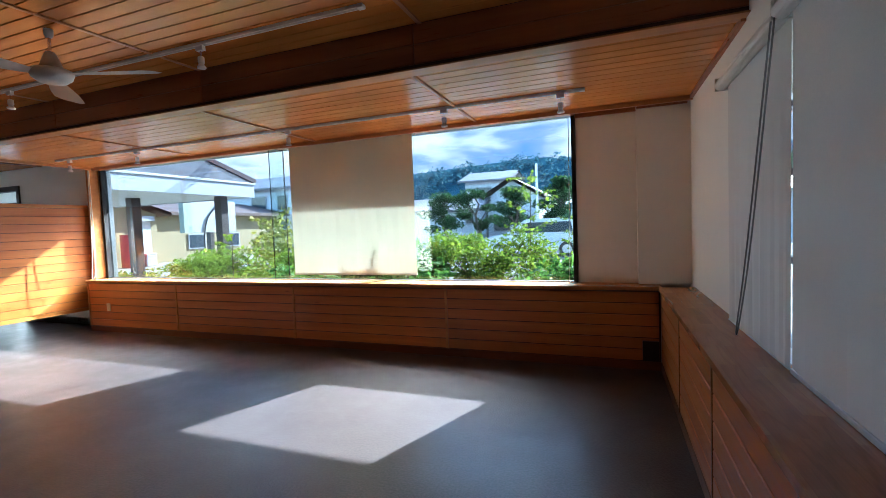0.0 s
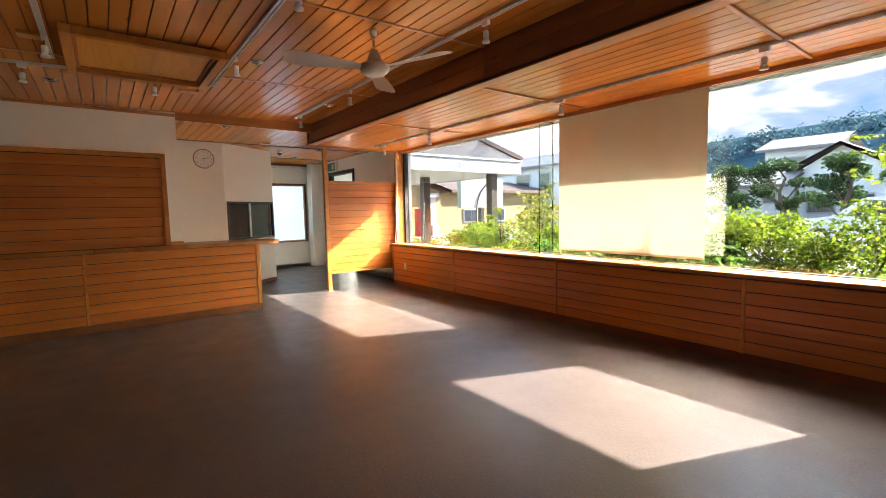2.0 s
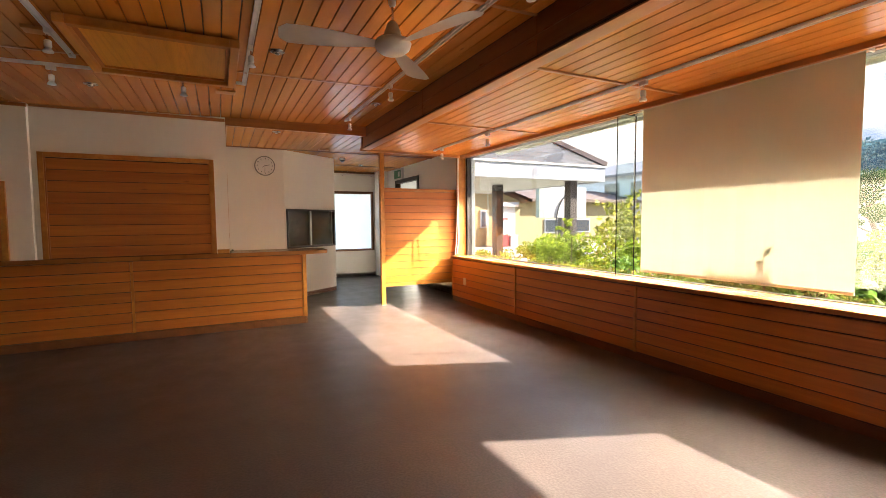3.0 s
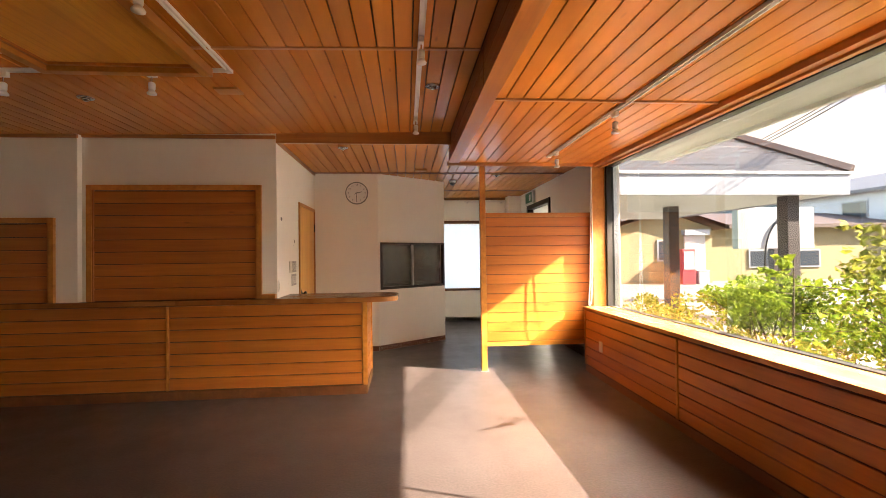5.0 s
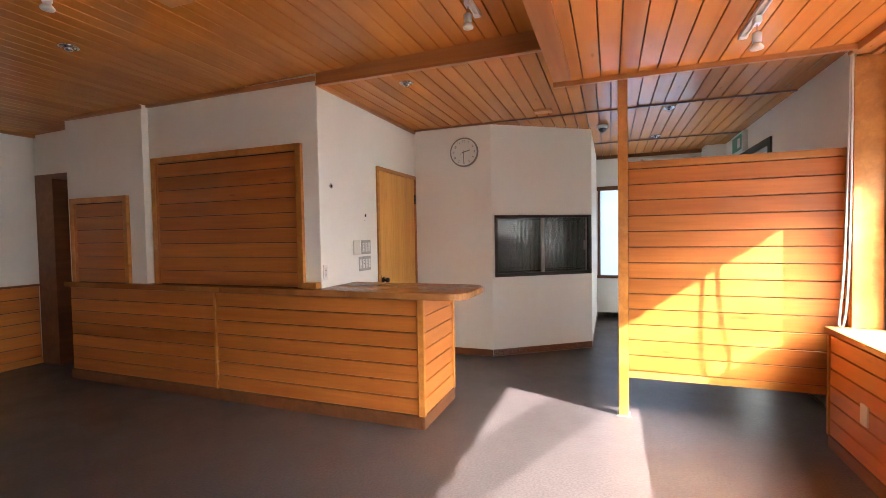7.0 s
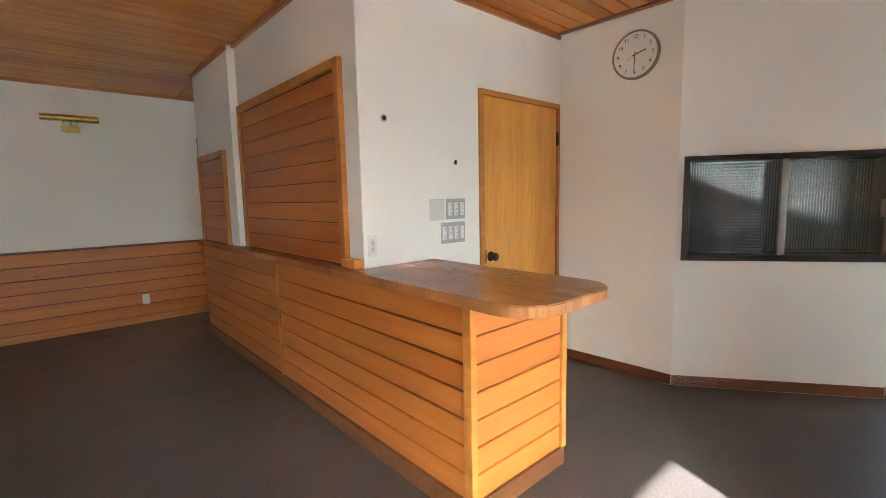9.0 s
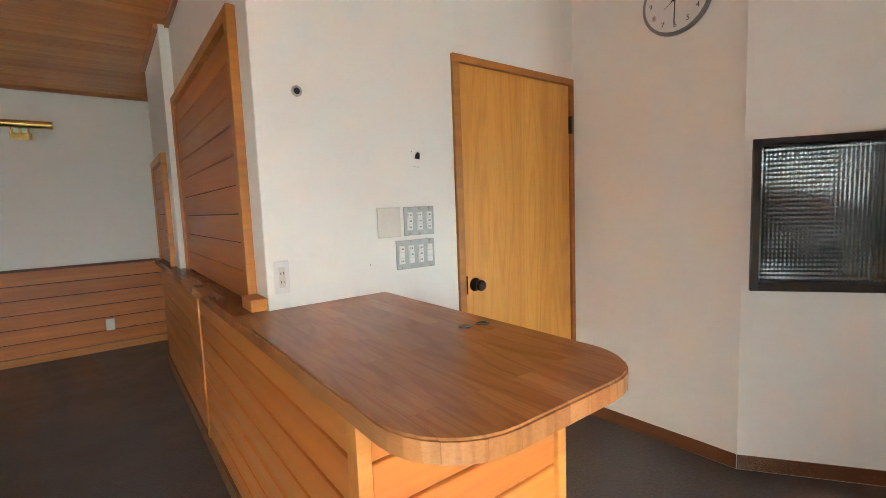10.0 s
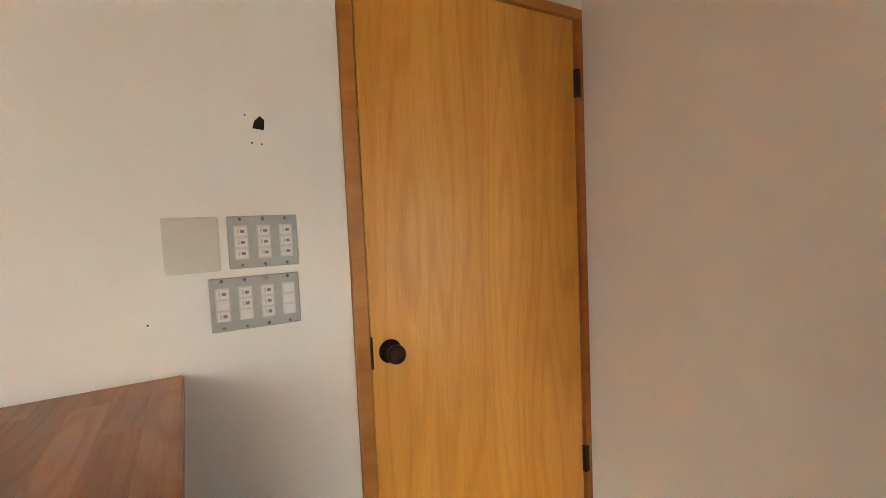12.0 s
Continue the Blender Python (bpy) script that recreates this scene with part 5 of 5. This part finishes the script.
def sapling(label, x, y, h, seed, material, fronds=16, size=0.10):
    rng = random.Random(seed)
    t_ = thing("sapling", label, "tree", "thin saplings outside")
    part("trunk", rd((x, y, G), (x + 0.05, y, h), 0.014, 0.004, seg=6), M_BARK, t_)
    vs, fs = [], []
    bm = bmesh.new()
    for k in range(fronds):
        z = h * (0.45 + 0.55 * k / fronds)
        a = k * 2.4 + rng.random()
        base = Vector((x + 0.03, y, z))
        tip = base + Vector((math.cos(a) * 0.42, math.sin(a) * 0.42, rng.uniform(-0.05, 0.2)))
        rod(bm, base, tip, 0.004, 0.002, seg=4)
        for i in range(9):
            p = base.lerp(tip, 0.25 + 0.75 * i / 9)
            v2, f2 = leaf_cloud(rng, 2, lambda r: (p, Vector((0, 0, 0))), size)
            off = len(vs)
            vs += v2
            fs += [tuple(q + off for q in f) for f in f2]
    part("branches", bm, M_BARK, t_)
    mesh_part("foliage", vs, fs, material, t_)


sapling("thin sapling with bright feathery leaves", -1.3, 6.9, 2.05, 21, M_LEAF, 18, 0.065)
sapling("thin leaning sapling with bright leaves", -0.45, 6.3, 1.55, 22, M_LEAF, 12, 0.06)
sapling("thin sapling with yellowing leaves", -5.9, 6.7, 1.7, 23, M_LEAFY, 14)
sapling("low arching plant against the glass behind the blind", -2.45, 4.98, 1.24, 25, M_LEAFD, 10, 0.08)
sapling("thin arching plant casting leaf shadows", -5.2, 5.05, 1.30, 26, M_LEAF, 11, 0.07)
sapling("thin sapling with bright leaves", 0.25, 6.6, 1.75, 24, M_LEAF, 14, 0.065)


def pine(label, x, y, h, seed):
    rng = random.Random(seed)
    t_ = thing("pine_tree", label, "tree", "pruned pines across the road")
    pts = [Vector((x, y, G))]
    for k in range(4):
        pts.append(pts[-1] + Vector((rng.uniform(-0.28, 0.28), 0, h / 5)))
    bm = bmesh.new()
    for i, (a, b) in enumerate(zip(pts, pts[1:])):
        rod(bm, a, b, 0.15 - 0.025 * i, 0.125 - 0.025 * i, seg=8)
    clumps = []
    for k in range(10):
        f = 0.38 + 0.62 * k / 9
        a = pts[min(4, int(f * 4))]
        c = a + Vector((rng.uniform(-1.25, 1.25) * (1.2 - 0.75 * f), rng.uniform(-0.6, 0.6), h * f - (a.z - G)))
        rod(bm, a, c, 0.05, 0.02, seg=5)
        clumps.append((c, rng.uniform(0.42, 0.7)))
    clumps.append((Vector((pts[-1].x, y, G + h * 0.97)), 0.5))
    part("trunk", bm, M_BARK, t_)

    def sample(r):
        c, rad = r.choice(clumps)
        v = Vector((r.gauss(0, 1), r.gauss(0, 1), r.gauss(0, 1))).normalized()
        return c + Vector((v.x * rad, v.y * rad, v.z * rad * 0.42)) * (r.random() ** 0.35), v
    vs, fs = leaf_cloud(rng, 2600, sample, 0.16, -0.3)
    mesh_part("crown", vs, fs, M_PINE, t_)


pine("cloud-pruned dark pine tree", -9.2, 26.0, 3.2, 31)
pine("cloud-pruned dark pine tree", -7.3, 26.5, 3.3, 32)
pine("cloud-pruned dark pine tree", -5.4, 26.0, 3.3, 33)
pine("cloud-pruned dark pine tree", -2.9, 25.0, 3.6, 34)
pine("cloud-pruned dark pine tree", -1.2, 26.0, 3.1, 35)


# ---- wooded hills and sky ----
def hill_material(name, a, b):
    m, nt, bsdf = mat(name)
    co = nt.nodes.new("ShaderNodeTexCoord").outputs["Object"]
    n1 = node(nt, "ShaderNodeTexNoise", Scale=0.35, Detail=8.0, Roughness=0.75)
    nt.links.new(co, n1.inputs["Vector"])
    nt.links.new(ramp(nt, n1.outputs[0], [(0.35, a), (0.65, b)]), bsdf.inputs["Base Color"])
    bsdf.inputs["Roughness"].default_value = 1.0
    bsdf.inputs["Specular IOR Level"].default_value = 0.0
    return m


def hill(name, label, y, peak, seed, material, tree):
    bm = bmesh.new()
    rng = random.Random(seed)
    cols = []
    x = -y * 2.2
    while x < y * 1.2:
        base = peak(x / y)
        top = base * (1 + 0.10 * noise.noise((x * 0.02, seed, 0)) ) + tree * (noise.noise((x * 0.35, seed, 3)) + 0.7 * noise.noise((x * 1.3, seed, 5)))
        cols.append([bm.verts.new((x + rng.uniform(-0.2, 0.2), y - (1 - f) * y * 0.25 + tree * 0.7 * noise.noise((x * 0.5, f * 8, seed)), G + (top + 1) * f ** 0.8 - 1 * (1 - f) + tree * 0.3 * f * noise.noise((x * 0.8, f * 9, seed)))) for f in [k / 14 for k in range(15)]])
        x += y * 0.007
    for p, q in zip(cols, cols[1:]):
        for i in range(14):
            bm.faces.new((p[i], q[i], q[i + 1], p[i + 1]))
    ob = part(name, bm, material)
    return tagged(ob, label, "hill", "", "structure")


def forest(label, y, peak, seed, material, size, count, ground):
    """A smooth slope under thousands of leafy tufts that break its outline."""
    hill("backdrop", label, y, peak, seed, ground, 0.2)
    rng = random.Random(seed)
    trees = []
    for _ in range(count):
        s = rng.uniform(-1.5, 0.7)
        f = rng.random() ** 0.6
        trees.append((Vector((s * y, y - (1 - f) * y * 0.25 - 0.5, G + (peak(s) + 1) * f ** 0.8 - 0.5)), rng.uniform(0.6, 1.2) * size))

    def sample(r):
        c_, rad = r.choice(trees)
        v = Vector((r.gauss(0, 1), r.gauss(0, 1), r.gauss(0, 1))).normalized()
        return c_ + Vector((v.x * rad * 0.6, v.y * rad * 0.6, v.z * rad * 0.85)), v
    vs, fs = leaf_cloud(rng, count * 40, sample, size * 0.36)
    tagged(mesh_part("woodland", vs, fs, material, None), label, "woodland", "", "stuff")


# distance haze is painted into these blue-green leaf and slope colours
M_HAZE = leaf_material("conifer wood with painted haze", (0.030, 0.075, 0.10), (0.065, 0.13, 0.16))
M_NEARW = leaf_material("mixed green wood", (0.02, 0.05, 0.03), (0.08, 0.13, 0.05))
forest("wooded ridge tinted blue-green with painted haze", 150, lambda s: 19.5 + 2.2 * math.sin(s * 6 + 2.3) - 14 * max(0, s + 0.14), 3, M_HAZE, 2.3, 1500, hill_material("slope with painted haze", (0.03, 0.07, 0.09), (0.05, 0.10, 0.13)))
forest("green wooded hillside beyond the houses", 110, lambda s: 12.0 * max(0.25, min(1, (s + 0.32) * 3.0)), 5, M_NEARW, 2.0, 1200, hill_material("green slope", (0.03, 0.06, 0.03), (0.06, 0.10, 0.04)))
# the mountain's blue is aerial haze put into its colour
hill("backdrop", "far mountain under cloud, painted haze blue", 600, lambda s: 62 + 18 * math.sin(s * 2 + 1.2), 9, hill_material("far mountain in haze blue", (0.075, 0.12, 0.19), (0.085, 0.135, 0.21)), 1.0)

m, nt, bsdf = mat("cloudy sky")
co = nt.nodes.new("ShaderNodeTexCoord").outputs["Object"]
mp = nt.nodes.new("ShaderNodeMapping")
mp.inputs["Scale"].default_value = (0.0016, 0.0016, 0.0042)
nt.links.new(co, mp.inputs[0])
n1 = node(nt, "ShaderNodeTexNoise", Scale=2.2, Detail=8.0, Roughness=0.55, Distortion=0.4)
nt.links.new(mp.outputs[0], n1.inputs["Vector"])
col = ramp(nt, n1.outputs[0], [(0.34, (0.22, 0.40, 0.80)), (0.43, (0.38, 0.50, 0.74)), (0.50, (0.82, 0.88, 1.0)), (0.58, (1.1, 1.1, 1.1))])
em = nt.nodes.new("ShaderNodeEmission")
em.inputs["Strength"].default_value = SKY_GLOW
nt.links.new(col, em.inputs[0])
nt.links.new(em.outputs[0], nt.nodes["Material Output"].inputs[0])
bm = bmesh.new()
R = 1200
cols = []
for k in range(49):
    a = radians(-20 + 190 * k / 48)
    cols.append([bm.verts.new((R * math.cos(a), R * math.sin(a), z)) for z in (-60, 120, 330, 480)])
for p, q in zip(cols, cols[1:]):
    for i in range(3):
        bm.faces.new((p[i], p[i + 1], q[i + 1], q[i]))
tagged(part("backdrop", bm, m), "bright cloudy summer sky", "sky", "", "structure")


# ---- power lines and sign cable ----
for k, (z, lean) in enumerate(((5.6, 0.0), (5.85, 0.25), (6.1, 0.5))):
    pw = thing("power_line", "black overhead power cable above the yard", "cable", "overhead power cables")
    tube([(-40.0, 24.0 + lean, z + 0.9), (-24.0, 18.5 + lean, z - 0.1), (-8.0, 13.0 + lean, z + 0.2), (8.0, 7.5 + lean, z + 1.2)], 0.02, "cable", M_BLACK, pw)
sg = thing("sign_cable", "black cable drooping across the blank sign board", "cable")
tube([(-13.97, 13.2, 2.56), (-13.96, 12.9, 2.3), (-13.96, 12.5, 1.9), (-13.97, 12.35, 1.2), (-13.99, 12.4, 0.6), (-14.0, 12.7, -0.1)], 0.025, "cable", M_BLACK, sg)
